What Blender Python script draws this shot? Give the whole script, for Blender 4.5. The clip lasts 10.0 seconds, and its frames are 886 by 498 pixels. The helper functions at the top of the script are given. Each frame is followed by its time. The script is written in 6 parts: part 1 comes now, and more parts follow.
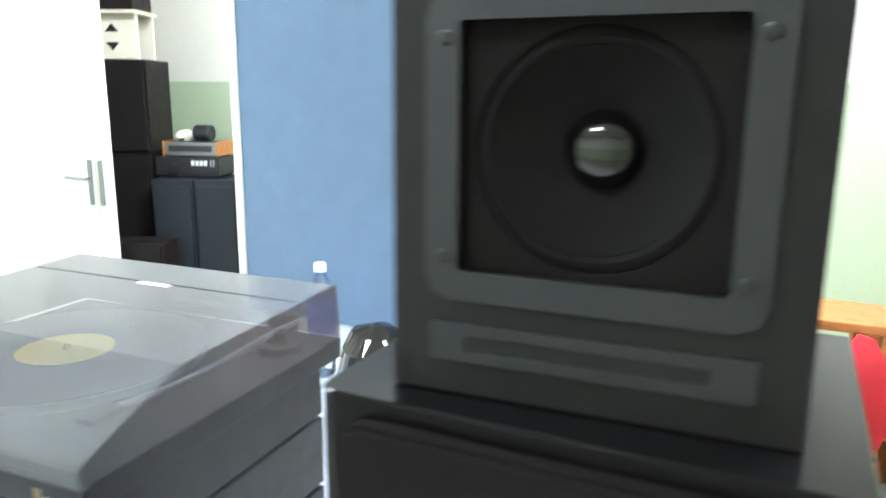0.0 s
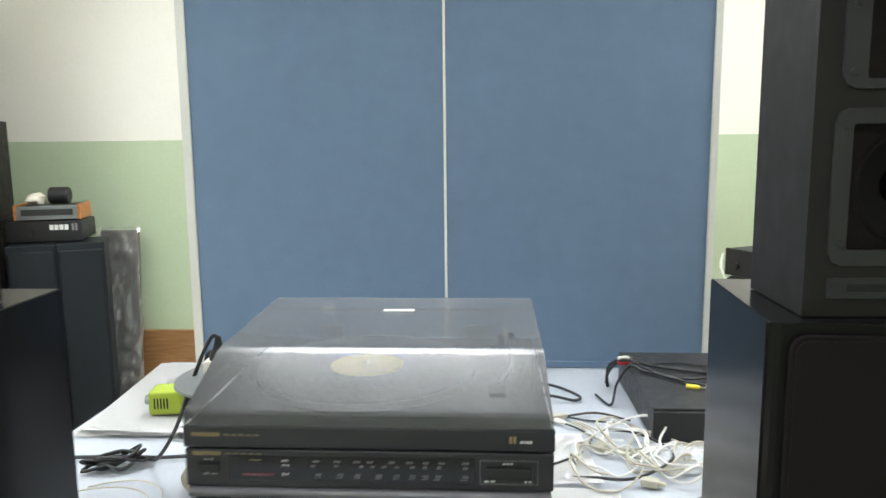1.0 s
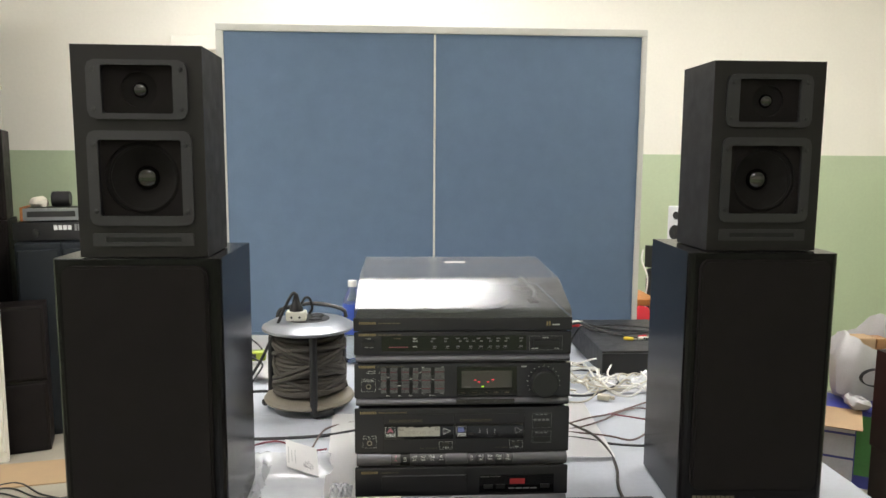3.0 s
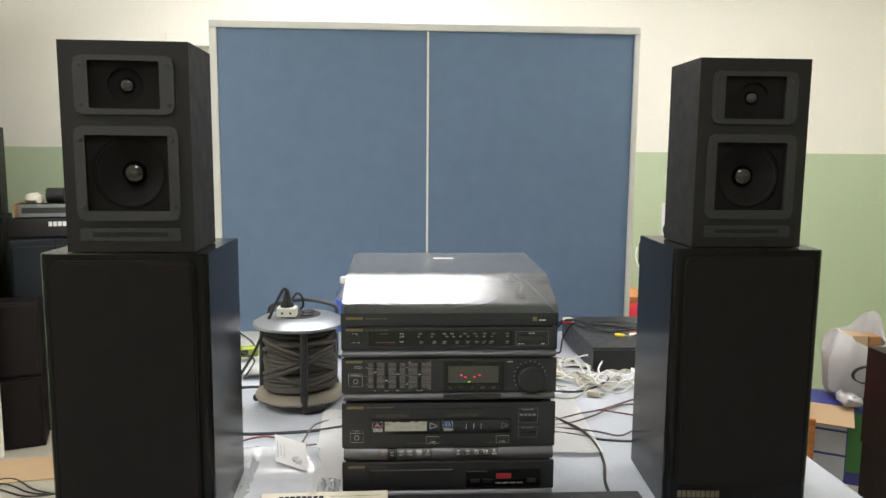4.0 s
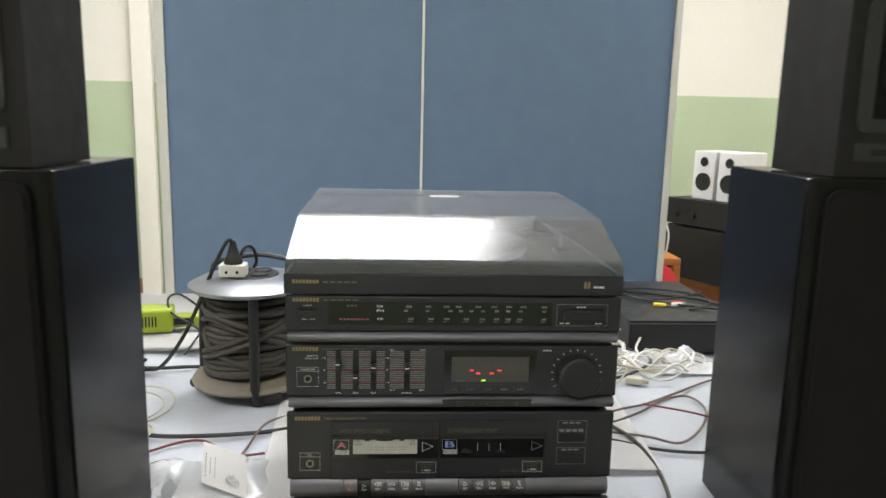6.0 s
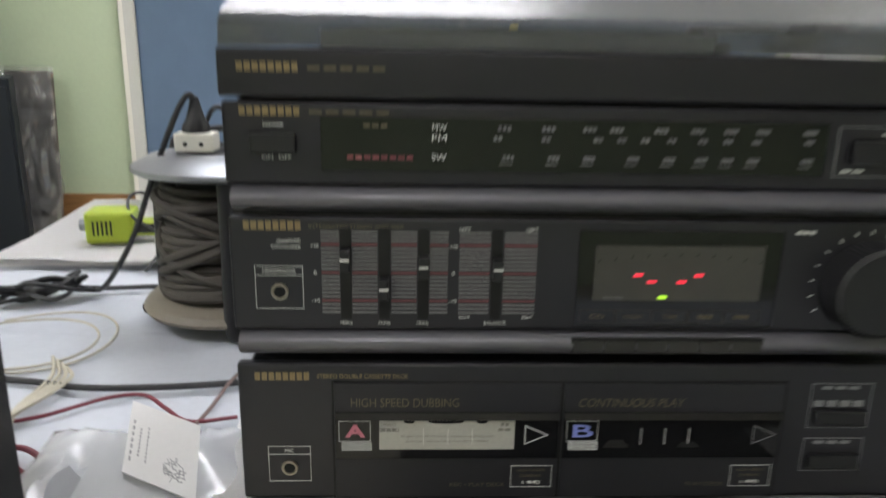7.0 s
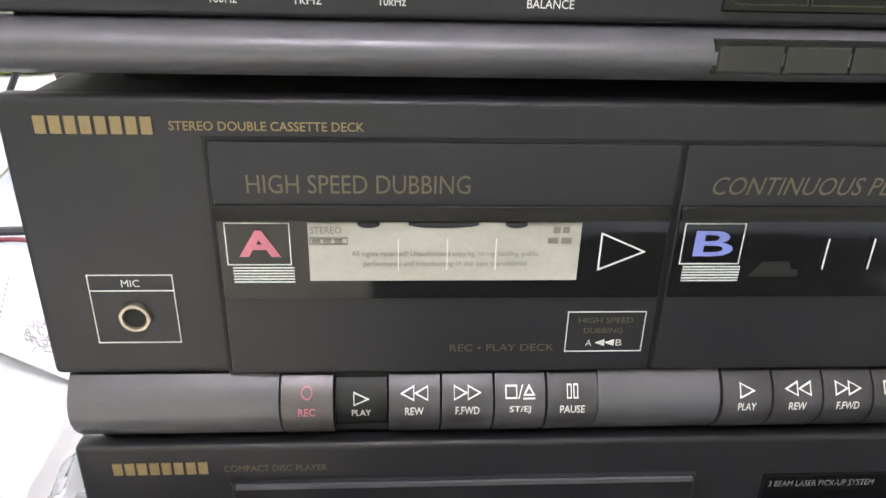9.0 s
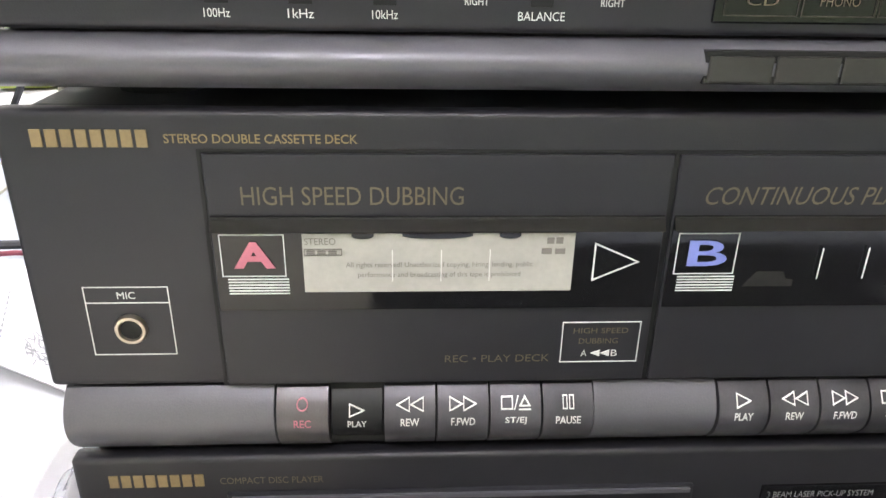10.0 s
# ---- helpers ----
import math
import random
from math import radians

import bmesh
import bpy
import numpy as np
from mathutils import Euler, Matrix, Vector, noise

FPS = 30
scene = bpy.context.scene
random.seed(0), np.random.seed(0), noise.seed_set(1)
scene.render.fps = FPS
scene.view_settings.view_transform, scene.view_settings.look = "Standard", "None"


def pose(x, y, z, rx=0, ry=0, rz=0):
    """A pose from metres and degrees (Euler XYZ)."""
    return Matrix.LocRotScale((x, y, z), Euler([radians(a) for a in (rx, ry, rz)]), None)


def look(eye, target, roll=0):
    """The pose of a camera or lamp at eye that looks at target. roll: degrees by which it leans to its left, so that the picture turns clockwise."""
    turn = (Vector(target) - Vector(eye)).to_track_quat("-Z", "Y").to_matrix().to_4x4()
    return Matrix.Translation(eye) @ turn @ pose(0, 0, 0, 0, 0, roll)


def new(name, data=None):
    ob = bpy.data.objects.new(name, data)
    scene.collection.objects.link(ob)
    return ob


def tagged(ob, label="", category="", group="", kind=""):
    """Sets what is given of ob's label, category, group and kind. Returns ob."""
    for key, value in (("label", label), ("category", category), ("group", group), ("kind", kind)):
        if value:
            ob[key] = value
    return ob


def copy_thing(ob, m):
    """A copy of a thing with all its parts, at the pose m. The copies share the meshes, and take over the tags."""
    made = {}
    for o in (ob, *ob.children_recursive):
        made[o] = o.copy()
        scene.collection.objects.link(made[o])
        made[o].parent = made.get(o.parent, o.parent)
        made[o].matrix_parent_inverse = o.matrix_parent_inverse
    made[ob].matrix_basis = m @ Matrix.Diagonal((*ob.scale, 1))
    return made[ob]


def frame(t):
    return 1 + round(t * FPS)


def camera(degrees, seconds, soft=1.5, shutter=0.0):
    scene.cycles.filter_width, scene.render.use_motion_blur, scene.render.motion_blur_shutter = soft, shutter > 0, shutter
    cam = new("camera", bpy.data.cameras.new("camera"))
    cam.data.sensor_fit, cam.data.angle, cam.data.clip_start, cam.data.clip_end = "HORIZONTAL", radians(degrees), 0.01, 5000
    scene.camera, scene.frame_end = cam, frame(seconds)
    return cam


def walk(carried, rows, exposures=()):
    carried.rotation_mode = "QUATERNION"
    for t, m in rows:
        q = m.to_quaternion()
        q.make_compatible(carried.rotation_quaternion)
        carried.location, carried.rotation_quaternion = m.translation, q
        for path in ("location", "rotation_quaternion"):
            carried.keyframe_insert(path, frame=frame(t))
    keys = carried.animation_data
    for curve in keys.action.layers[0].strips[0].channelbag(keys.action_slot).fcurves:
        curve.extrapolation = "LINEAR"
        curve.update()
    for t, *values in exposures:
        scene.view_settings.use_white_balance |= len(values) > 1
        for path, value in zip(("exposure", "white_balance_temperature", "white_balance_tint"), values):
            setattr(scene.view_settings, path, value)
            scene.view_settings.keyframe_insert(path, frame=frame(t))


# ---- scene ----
cam = camera(62.4, 10.0, shutter=0.4)
PATH = [
    (0, (0.648, -0.355, 1.476), (-0.099, 1.451, 1.053), 0.5),
    (0.1, (0.607, -0.396, 1.469), (-0.089, 1.439, 1.086), 0.2),
    (0.2, (0.56, -0.437, 1.474), (-0.062, 1.429, 1.113), -0.2),
    (0.3, (0.516, -0.472, 1.486), (-0.029, 1.416, 1.116), -0.5),
    (0.5, (0.412, -0.554, 1.492), (0.02, 1.378, 1.153), -0.5),
    (0.7, (0.288, -0.646, 1.49), (0.021, 1.311, 1.177), -0.9),
    (0.8, (0.227, -0.694, 1.493), (0.01, 1.272, 1.193), -1.1),
    (1, (0.136, -0.774, 1.498), (0.015, 1.201, 1.205), -0.6),
    (1.3, (0.074, -0.92, 1.499), (0.06, 1.062, 1.234), -0.5),
    (1.6, (0.025, -1.08, 1.501), (0.089, 0.904, 1.259), 0.0),
    (2, (-0.058, -1.207, 1.519), (0.053, 0.778, 1.307), 0.1),
    (2.5, (-0.133, -1.311, 1.504), (-0.007, 0.673, 1.286), 0.0),
    (3.1, (-0.112, -1.371, 1.482), (-0.004, 0.611, 1.233), 0.4),
    (4.7, (-0.092, -1.377, 1.479), (0.042, 0.602, 1.224), 0.9),
    (5.2, (-0.12, -1.267, 1.451), (0.062, 0.702, 1.154), 1.1),
    (6.3, (-0.066, -0.722, 1.329), (0.04, 1.236, 0.934), 1.2),
    (6.5, (-0.074, -0.626, 1.292), (0.017, 1.326, 0.866), 1.0),
    (6.8, (-0.093, -0.484, 1.219), (-0.026, 1.463, 0.769), 0.9),
    (7, (-0.106, -0.398, 1.183), (-0.028, 1.528, 0.649), 1.1),
    (7.5, (-0.118, -0.289, 1.115), (-0.012, 1.595, 0.452), 1.1),
    (8, (-0.099, -0.241, 1.084), (-0.01, 1.618, 0.351), 0.7),
    (8.4, (-0.093, -0.218, 1.065), (0.006, 1.611, 0.261), 0.9),
    (9, (-0.099, -0.202, 1.05), (0.018, 1.609, 0.211), 1.5),
    (9.5, (-0.097, -0.203, 1.051), (0.018, 1.614, 0.222), 1.4),
    (10, (-0.096, -0.203, 1.05), (0.01, 1.623, 0.241), 1.1),
]
walk(cam, [(t, look(eye, target, roll)) for t, eye, target, roll in PATH],
     [(0.0, 1.5, 5650, 4), (0.5, 1.15, 5700, 4), (1.0, 0.55, 6150, 6), (1.5, 0.42, 6700, 10), (2.5, 0.32, 6650, 11), (5.0, 0.37, 6500, 9), (6.5, 0.2, 6450, 10), (7.0, 0.1, 6300, 12), (7.5, 0.5, 6350, 13), (8.0, 0.75, 6350, 15), (8.5, 1.28, 6250, 17), (10.0, 1.52, 6180, 18)])

# ---- world and light ----
world = bpy.data.worlds.new("world")
world.use_nodes = True
world.node_tree.nodes["Background"].inputs[0].default_value = (0.55, 0.6, 0.7, 1)
world.node_tree.nodes["Background"].inputs[1].default_value = 0.03
scene.world = world
LAMP = 23.5          # strength of the ceiling diffusers

TABLE = 0.775       # table top
WALL_Y, LEFT_X, RIGHT_X, BACK_Y, CEIL = 3.10, -3.3, 3.3, -3.2, 3.1


# ---- materials ----
def mat(name, color, rough=0.6, metal=0.0, vary=0.12, scale=40.0, fine=400.0, bump=0.0, stain=0.0, spec=0.5, coat=0.0, rvar=0.07):
    m = bpy.data.materials.new(name)
    m.use_nodes = True
    nt = m.node_tree
    b = nt.nodes["Principled BSDF"]
    b.inputs["Roughness"].default_value = rough
    b.inputs["Metallic"].default_value = metal
    b.inputs["Specular IOR Level"].default_value = spec
    b.inputs["Coat Weight"].default_value = coat
    tc = nt.nodes.new("ShaderNodeTexCoord")
    n1 = nt.nodes.new("ShaderNodeTexNoise")
    n1.inputs["Scale"].default_value = scale
    n1.inputs["Detail"].default_value = 4
    n2 = nt.nodes.new("ShaderNodeTexNoise")
    n2.inputs["Scale"].default_value = fine
    n2.inputs["Detail"].default_value = 2
    for n in (n1, n2):
        nt.links.new(tc.outputs["Object"], n.inputs["Vector"])
    mix = nt.nodes.new("ShaderNodeMath")
    mix.operation = "ADD"
    nt.links.new(n1.outputs["Fac"], mix.inputs[0])
    nt.links.new(n2.outputs["Fac"], mix.inputs[1])
    ramp = nt.nodes.new("ShaderNodeMapRange")
    ramp.inputs["From Min"].default_value = 0.6
    ramp.inputs["From Max"].default_value = 1.4
    ramp.inputs["To Min"].default_value = 1 - vary
    ramp.inputs["To Max"].default_value = 1 + vary
    nt.links.new(mix.outputs[0], ramp.inputs["Value"])
    mul = nt.nodes.new("ShaderNodeMix")
    mul.data_type = "RGBA"
    mul.blend_type = "MULTIPLY"
    mul.inputs["Factor"].default_value = 1.0
    mul.inputs["A"].default_value = (*color, 1)
    nt.links.new(ramp.outputs[0], mul.inputs["B"])
    out = mul.outputs["Result"]
    if stain:
        n3 = nt.nodes.new("ShaderNodeTexNoise")
        n3.inputs["Scale"].default_value = scale * 0.12
        n3.inputs["Detail"].default_value = 6
        nt.links.new(tc.outputs["Object"], n3.inputs["Vector"])
        r3 = nt.nodes.new("ShaderNodeMapRange")
        r3.inputs["From Min"].default_value = 0.35
        r3.inputs["From Max"].default_value = 0.7
        r3.inputs["To Min"].default_value = 1.0
        r3.inputs["To Max"].default_value = 1 - stain
        nt.links.new(n3.outputs["Fac"], r3.inputs["Value"])
        m3 = nt.nodes.new("ShaderNodeMix")
        m3.data_type = "RGBA"
        m3.blend_type = "MULTIPLY"
        m3.inputs["Factor"].default_value = 1.0
        nt.links.new(out, m3.inputs["A"])
        nt.links.new(r3.outputs[0], m3.inputs["B"])
        out = m3.outputs["Result"]
    nt.links.new(out, b.inputs["Base Color"])
    rr = nt.nodes.new("ShaderNodeMapRange")
    rr.inputs["From Min"].default_value = 0.3
    rr.inputs["From Max"].default_value = 0.7
    rr.inputs["To Min"].default_value = max(0.02, rough - rvar)
    rr.inputs["To Max"].default_value = min(1.0, rough + rvar)
    nt.links.new(n1.outputs["Fac"], rr.inputs["Value"])
    nt.links.new(rr.outputs[0], b.inputs["Roughness"])
    if bump:
        bp = nt.nodes.new("ShaderNodeBump")
        bp.inputs["Strength"].default_value = bump
        bp.inputs["Distance"].default_value = 0.002
        nt.links.new(mix.outputs[0], bp.inputs["Height"])
        nt.links.new(bp.outputs[0], b.inputs["Normal"])
    return m


def glow(name, color, strength):
    m = bpy.data.materials.new(name)
    m.use_nodes = True
    b = m.node_tree.nodes["Principled BSDF"]
    b.inputs["Base Color"].default_value = (*color, 1)
    b.inputs["Emission Color"].default_value = (*color, 1)
    b.inputs["Emission Strength"].default_value = strength
    return m


def clear(name, tint, dust, dust_color, rough, ior=1.5):
    """Thin tinted plastic: see-through, a little dust, Fresnel gloss."""
    m = bpy.data.materials.new(name)
    m.use_nodes = True
    nt = m.node_tree
    nt.nodes.clear()
    o = nt.nodes.new("ShaderNodeOutputMaterial")
    tr = nt.nodes.new("ShaderNodeBsdfTransparent")
    tr.inputs["Color"].default_value = (*tint, 1)
    df = nt.nodes.new("ShaderNodeBsdfDiffuse")
    df.inputs["Color"].default_value = (*dust_color, 1)
    gl = nt.nodes.new("ShaderNodeBsdfGlossy")
    gl.inputs["Color"].default_value = (0.95, 0.95, 0.95, 1)
    gl.inputs["Roughness"].default_value = rough
    fr = nt.nodes.new("ShaderNodeFresnel")
    fr.inputs["IOR"].default_value = ior
    tc = nt.nodes.new("ShaderNodeTexCoord")
    nz = nt.nodes.new("ShaderNodeTexNoise")
    nz.inputs["Scale"].default_value = 9
    nz.inputs["Detail"].default_value = 3
    nz.inputs["Roughness"].default_value = 0.5
    nt.links.new(tc.outputs["Object"], nz.inputs["Vector"])
    mr = nt.nodes.new("ShaderNodeMapRange")
    mr.inputs["From Min"].default_value = 0.35
    mr.inputs["From Max"].default_value = 0.7
    mr.inputs["To Min"].default_value = dust * 0.85
    mr.inputs["To Max"].default_value = dust * 1.15
    nt.links.new(nz.outputs["Fac"], mr.inputs["Value"])
    a = nt.nodes.new("ShaderNodeMixShader")
    nt.links.new(mr.outputs[0], a.inputs[0])
    nt.links.new(tr.outputs[0], a.inputs[1])
    nt.links.new(df.outputs[0], a.inputs[2])
    c = nt.nodes.new("ShaderNodeMixShader")
    nt.links.new(fr.outputs[0], c.inputs[0])
    nt.links.new(a.outputs[0], c.inputs[1])
    nt.links.new(gl.outputs[0], c.inputs[2])
    nt.links.new(c.outputs[0], o.inputs[0])
    return m


def wood(name, dark, light, scale=6.0, rough=0.45):
    m = mat(name, light, rough, vary=0.1, scale=30, fine=200)
    nt = m.node_tree
    b = nt.nodes["Principled BSDF"]
    tc = nt.nodes.new("ShaderNodeTexCoord")
    mp = nt.nodes.new("ShaderNodeMapping")
    mp.inputs["Scale"].default_value = (1.0, 9.0, 9.0)
    wv = nt.nodes.new("ShaderNodeTexNoise")
    wv.inputs["Scale"].default_value = scale
    wv.inputs["Detail"].default_value = 6
    wv.inputs["Distortion"].default_value = 1.2
    cr = nt.nodes.new("ShaderNodeValToRGB")
    cr.color_ramp.elements[0].position, cr.color_ramp.elements[0].color = 0.3, (*dark, 1)
    cr.color_ramp.elements[1].position, cr.color_ramp.elements[1].color = 0.7, (*light, 1)
    nt.links.new(tc.outputs["Object"], mp.inputs["Vector"])
    nt.links.new(mp.outputs[0], wv.inputs["Vector"])
    nt.links.new(wv.outputs["Fac"], cr.inputs["Fac"])
    nt.links.new(cr.outputs[0], b.inputs["Base Color"])
    return m


M_WALL = mat("wall_cream_paint", (0.84, 0.81, 0.73), 0.75, vary=0.03, scale=3, fine=60, bump=0.08, stain=0.04)
M_GREEN = mat("wall_green_oil_paint", (0.50, 0.585, 0.40), 0.42, vary=0.04, scale=3, fine=60, bump=0.08, stain=0.05)
M_CEIL = mat("ceiling_white", (0.8, 0.79, 0.75), 0.85, vary=0.03, scale=3, fine=60)
M_FLOOR = mat("floor_linoleum", (0.36, 0.33, 0.27), 0.5, vary=0.2, scale=12, fine=150, stain=0.2)
M_TRIM = mat("trim_white_gloss", (0.8, 0.77, 0.69), 0.35, vary=0.03, scale=8, fine=90)
M_ALU = mat("board_frame_aluminium", (0.62, 0.61, 0.57), 0.45, vary=0.05, scale=8, fine=200)
M_BLUE = mat("board_blue_felt", (0.150, 0.212, 0.312), 0.9, vary=0.10, scale=14, fine=900, bump=0.25, spec=0.2, stain=0.06)
M_SHEET = mat("table_cover_white_film", (0.44, 0.465, 0.51), 0.45, vary=0.05, scale=6, fine=90, bump=0.1, stain=0.12)
M_PAPER = mat("paper_white", (0.72, 0.71, 0.70), 0.8, vary=0.03, scale=9, fine=200)
M_CREAM = mat("paper_cream", (0.70, 0.655, 0.54), 0.7, vary=0.05, scale=9, fine=200, stain=0.08)
M_VINYL = mat("speaker_black_vinyl", (0.0120, 0.0106, 0.0104), 0.6, spec=0.3, vary=0.2, scale=30, fine=600, bump=0.15)
M_LAMIN = mat("speaker_dark_laminate", (0.0065, 0.0060, 0.0061), 0.20, spec=0.17, vary=0.15, scale=20, fine=500, rvar=0.015)
M_CLOTH = mat("speaker_cloth_black", (0.0128, 0.0108, 0.0104), 0.95, vary=0.3, scale=20, fine=1500, bump=0.4, spec=0.12)
M_FRAME = mat("driver_frame_grey", (0.0175, 0.0175, 0.019), 0.6, vary=0.12, scale=30, fine=1800, bump=0.3)
M_CONE = mat("driver_cone_black", (0.0125, 0.0113, 0.0110), 0.95, vary=0.2, scale=30, fine=900, bump=0.2, spec=0.1)
M_DOME = mat("dust_cap_gloss", (0.006, 0.005, 0.005), 0.07, vary=0.1, scale=20, fine=300, spec=0.8, rvar=0.01)
M_SCREW = mat("screw_black", (0.012, 0.012, 0.013), 0.4)
M_PANEL = mat("hifi_panel_graphite", (0.0210, 0.0203, 0.0246), 0.44, metal=0.2, vary=0.10, scale=60, fine=1600, bump=0.05)
M_ROLL = mat("hifi_strip_graphite", (0.122, 0.119, 0.134), 0.36, metal=0.3, vary=0.10, scale=60, fine=1600, bump=0.04)
M_CASE = mat("hifi_case_black", (0.022, 0.022, 0.023), 0.5, vary=0.12, scale=40, fine=900, bump=0.1)
M_BLACK = mat("plastic_black", (0.009, 0.009, 0.010), 0.5, vary=0.2, scale=40, fine=700)
M_SLOT = mat("slot_black", (0.003, 0.003, 0.003), 0.7)
M_GLASSY = mat("window_black_acrylic", (0.006, 0.006, 0.007), 0.06, vary=0.2, scale=30, fine=300)
M_GOLD = mat("print_gold", (0.25, 0.185, 0.09), 0.45, metal=0.2, vary=0.12, scale=80, fine=900)
M_FAINT = mat("print_dull_gold", (0.125, 0.102, 0.062), 0.5, vary=0.15, scale=80, fine=900)
M_DIMGOLD = mat("print_unlit_gold", (0.028, 0.023, 0.015), 0.5, vary=0.2, scale=80, fine=900)
M_KEY = mat("key_graphite_smudged", (0.104, 0.099, 0.111), 0.38, metal=0.3, vary=0.12, scale=260, fine=1600, stain=0.55)
M_REC = mat("key_rec_light", (0.120, 0.110, 0.114), 0.34, metal=0.4, vary=0.12, scale=260, fine=1600, stain=0.4)
M_NUM = mat("print_dial_grey", (0.15, 0.15, 0.155), 0.6, vary=0.1, scale=80, fine=900)
M_WHITE = mat("print_white", (0.72, 0.72, 0.70), 0.6, vary=0.05, scale=80, fine=900)
M_GREY = mat("print_grey", (0.21, 0.21, 0.215), 0.6, vary=0.08, scale=80, fine=900)
M_RED = mat("print_red", (0.22, 0.06, 0.072), 0.6, vary=0.08, scale=80, fine=900)
M_PINK = mat("print_pink", (0.52, 0.17, 0.225), 0.6, vary=0.06, scale=80, fine=900)
M_LILAC = mat("print_lilac_blue", (0.20, 0.24, 0.60), 0.6, vary=0.06, scale=80, fine=900)
M_STEEL = mat("jack_nickel", (0.40, 0.36, 0.30), 0.35, metal=1.0, vary=0.08, scale=80, fine=900)
M_LABEL = mat("cassette_label_pale", (0.42, 0.41, 0.375), 0.7, vary=0.08, scale=50, fine=500)
M_LABEL_PRINT = mat("cassette_print", (0.19, 0.18, 0.16), 0.7)
M_CARDPRINT = mat("card_print_grey", (0.30, 0.30, 0.31), 0.8, vary=0.3, scale=200, fine=900)
M_DIMGREY = mat("display_scale_smoke", (0.026, 0.025, 0.024), 0.12, vary=0.1, scale=60, fine=700)
M_LID = clear("smoked_lid", (0.52, 0.52, 0.53), 0.22, (0.34, 0.35, 0.37), 0.23)
M_RECORD = mat("record_vinyl", (0.012, 0.012, 0.012), 0.28, vary=0.05, scale=30, fine=500, rvar=0.005)
M_YELLOW = mat("record_label_yellow", (0.80, 0.62, 0.06), 0.7, vary=0.06, scale=30, fine=300)
M_RUBBER = mat("cable_black_rubber", (0.018, 0.018, 0.019), 0.55, vary=0.15, scale=60, fine=500)
M_REELCABLE = mat("cable_grey_dusty", (0.046, 0.039, 0.031), 0.7, vary=0.2, scale=60, fine=500, bump=0.1)
M_CREAMCABLE = mat("cable_cream", (0.44, 0.41, 0.32), 0.55, vary=0.1, scale=60, fine=500)
M_WHITECABLE = mat("cable_white", (0.68, 0.67, 0.62), 0.5, vary=0.08, scale=60, fine=500)
M_BROWNCABLE = mat("cable_brown", (0.13, 0.085, 0.075), 0.55, vary=0.12, scale=60, fine=500)
M_REDCABLE = mat("cable_red", (0.15, 0.02, 0.032), 0.5, vary=0.12, scale=60, fine=500)
M_SILVER = mat("sheet_metal_grey", (0.28, 0.292, 0.312), 0.42, metal=0.8, vary=0.08, scale=30, fine=300, stain=0.1)
M_BEIGE = mat("flange_beige_plastic", (0.21, 0.185, 0.145), 0.6, vary=0.1, scale=30, fine=300, stain=0.12)
M_IVORY = mat("plug_ivory", (0.70, 0.68, 0.60), 0.4, vary=0.06, scale=30, fine=300)
M_LIME = mat("plastic_lime", (0.31, 0.39, 0.03), 0.4, vary=0.06, scale=30, fine=300)
M_DOORWHITE = mat("cupboard_white", (0.80, 0.77, 0.70), 0.4, vary=0.03, scale=8, fine=90)
M_NAVY = mat("speaker_navy_black", (0.010, 0.0135, 0.018), 0.55, spec=0.3, vary=0.15, scale=30, fine=600)
M_GREENPLASTIC = mat("wrap_brown_board", (0.10, 0.075, 0.06), 0.5, vary=0.3, scale=6, fine=60, stain=0.3)
M_WRAP = clear("wrapping_film", (0.90, 0.90, 0.88), 0.22, (0.75, 0.74, 0.72), 0.10, 2.3)
M_BAG = clear("thin_plastic_bag", (0.88, 0.89, 0.90), 0.55, (0.80, 0.81, 0.82), 0.2, 1.45)
M_ORANGE = wood("orange_wood", (0.33, 0.11, 0.025), (0.52, 0.21, 0.06))
M_BROWNW = wood("brown_wood", (0.24, 0.12, 0.045), (0.36, 0.19, 0.08))
M_CARD = mat("cardboard", (0.42, 0.29, 0.17), 0.85, vary=0.08, scale=15, fine=200)
M_REDCLOTH = mat("red_cloth", (0.50, 0.02, 0.03), 0.8, vary=0.15, scale=20, fine=400, bump=0.2)
M_BAGWHITE = mat("carrier_bag_white", (0.42, 0.41, 0.41), 0.45, vary=0.06, scale=15, fine=150)
M_BOXBLUE = mat("printed_box_blue", (0.05, 0.06, 0.30), 0.5, vary=0.1, scale=15, fine=150)
M_BOXLIGHT = mat("printed_box_light", (0.55, 0.56, 0.66), 0.5, vary=0.1, scale=15, fine=150)
M_BOXGREEN = mat("printed_box_green", (0.06, 0.20, 0.06), 0.5, vary=0.1, scale=15, fine=150)
M_WHITEPL = mat("plastic_white", (0.72, 0.72, 0.72), 0.4, vary=0.05, scale=15, fine=150)
M_DARKBROWN = mat("veneer_dark_brown", (0.0090, 0.0062, 0.0056), 0.5, spec=0.25, vary=0.25, scale=20, fine=300)
M_BOTTLEBLUE = mat("bottle_label_blue", (0.05, 0.10, 0.45), 0.4, vary=0.15, scale=30, fine=300)
M_BOTTLE = clear("bottle_clear", (0.85, 0.88, 0.88), 0.1, (0.6, 0.65, 0.65), 0.05)
M_SMOKE = mat("plastic_smoke_grey", (0.16, 0.16, 0.16), 0.35, vary=0.12, scale=30, fine=300)
M_BUTTON = mat("button_dark_brown", (0.030, 0.028, 0.025), 0.4, vary=0.15, scale=200, fine=900, stain=0.3)
# plate tone is lifted to stand in for reflections in the display window
M_SCALE = mat("display_scale_with_reflection", (0.058, 0.055, 0.048), 0.35, vary=0.12, scale=60, fine=700)
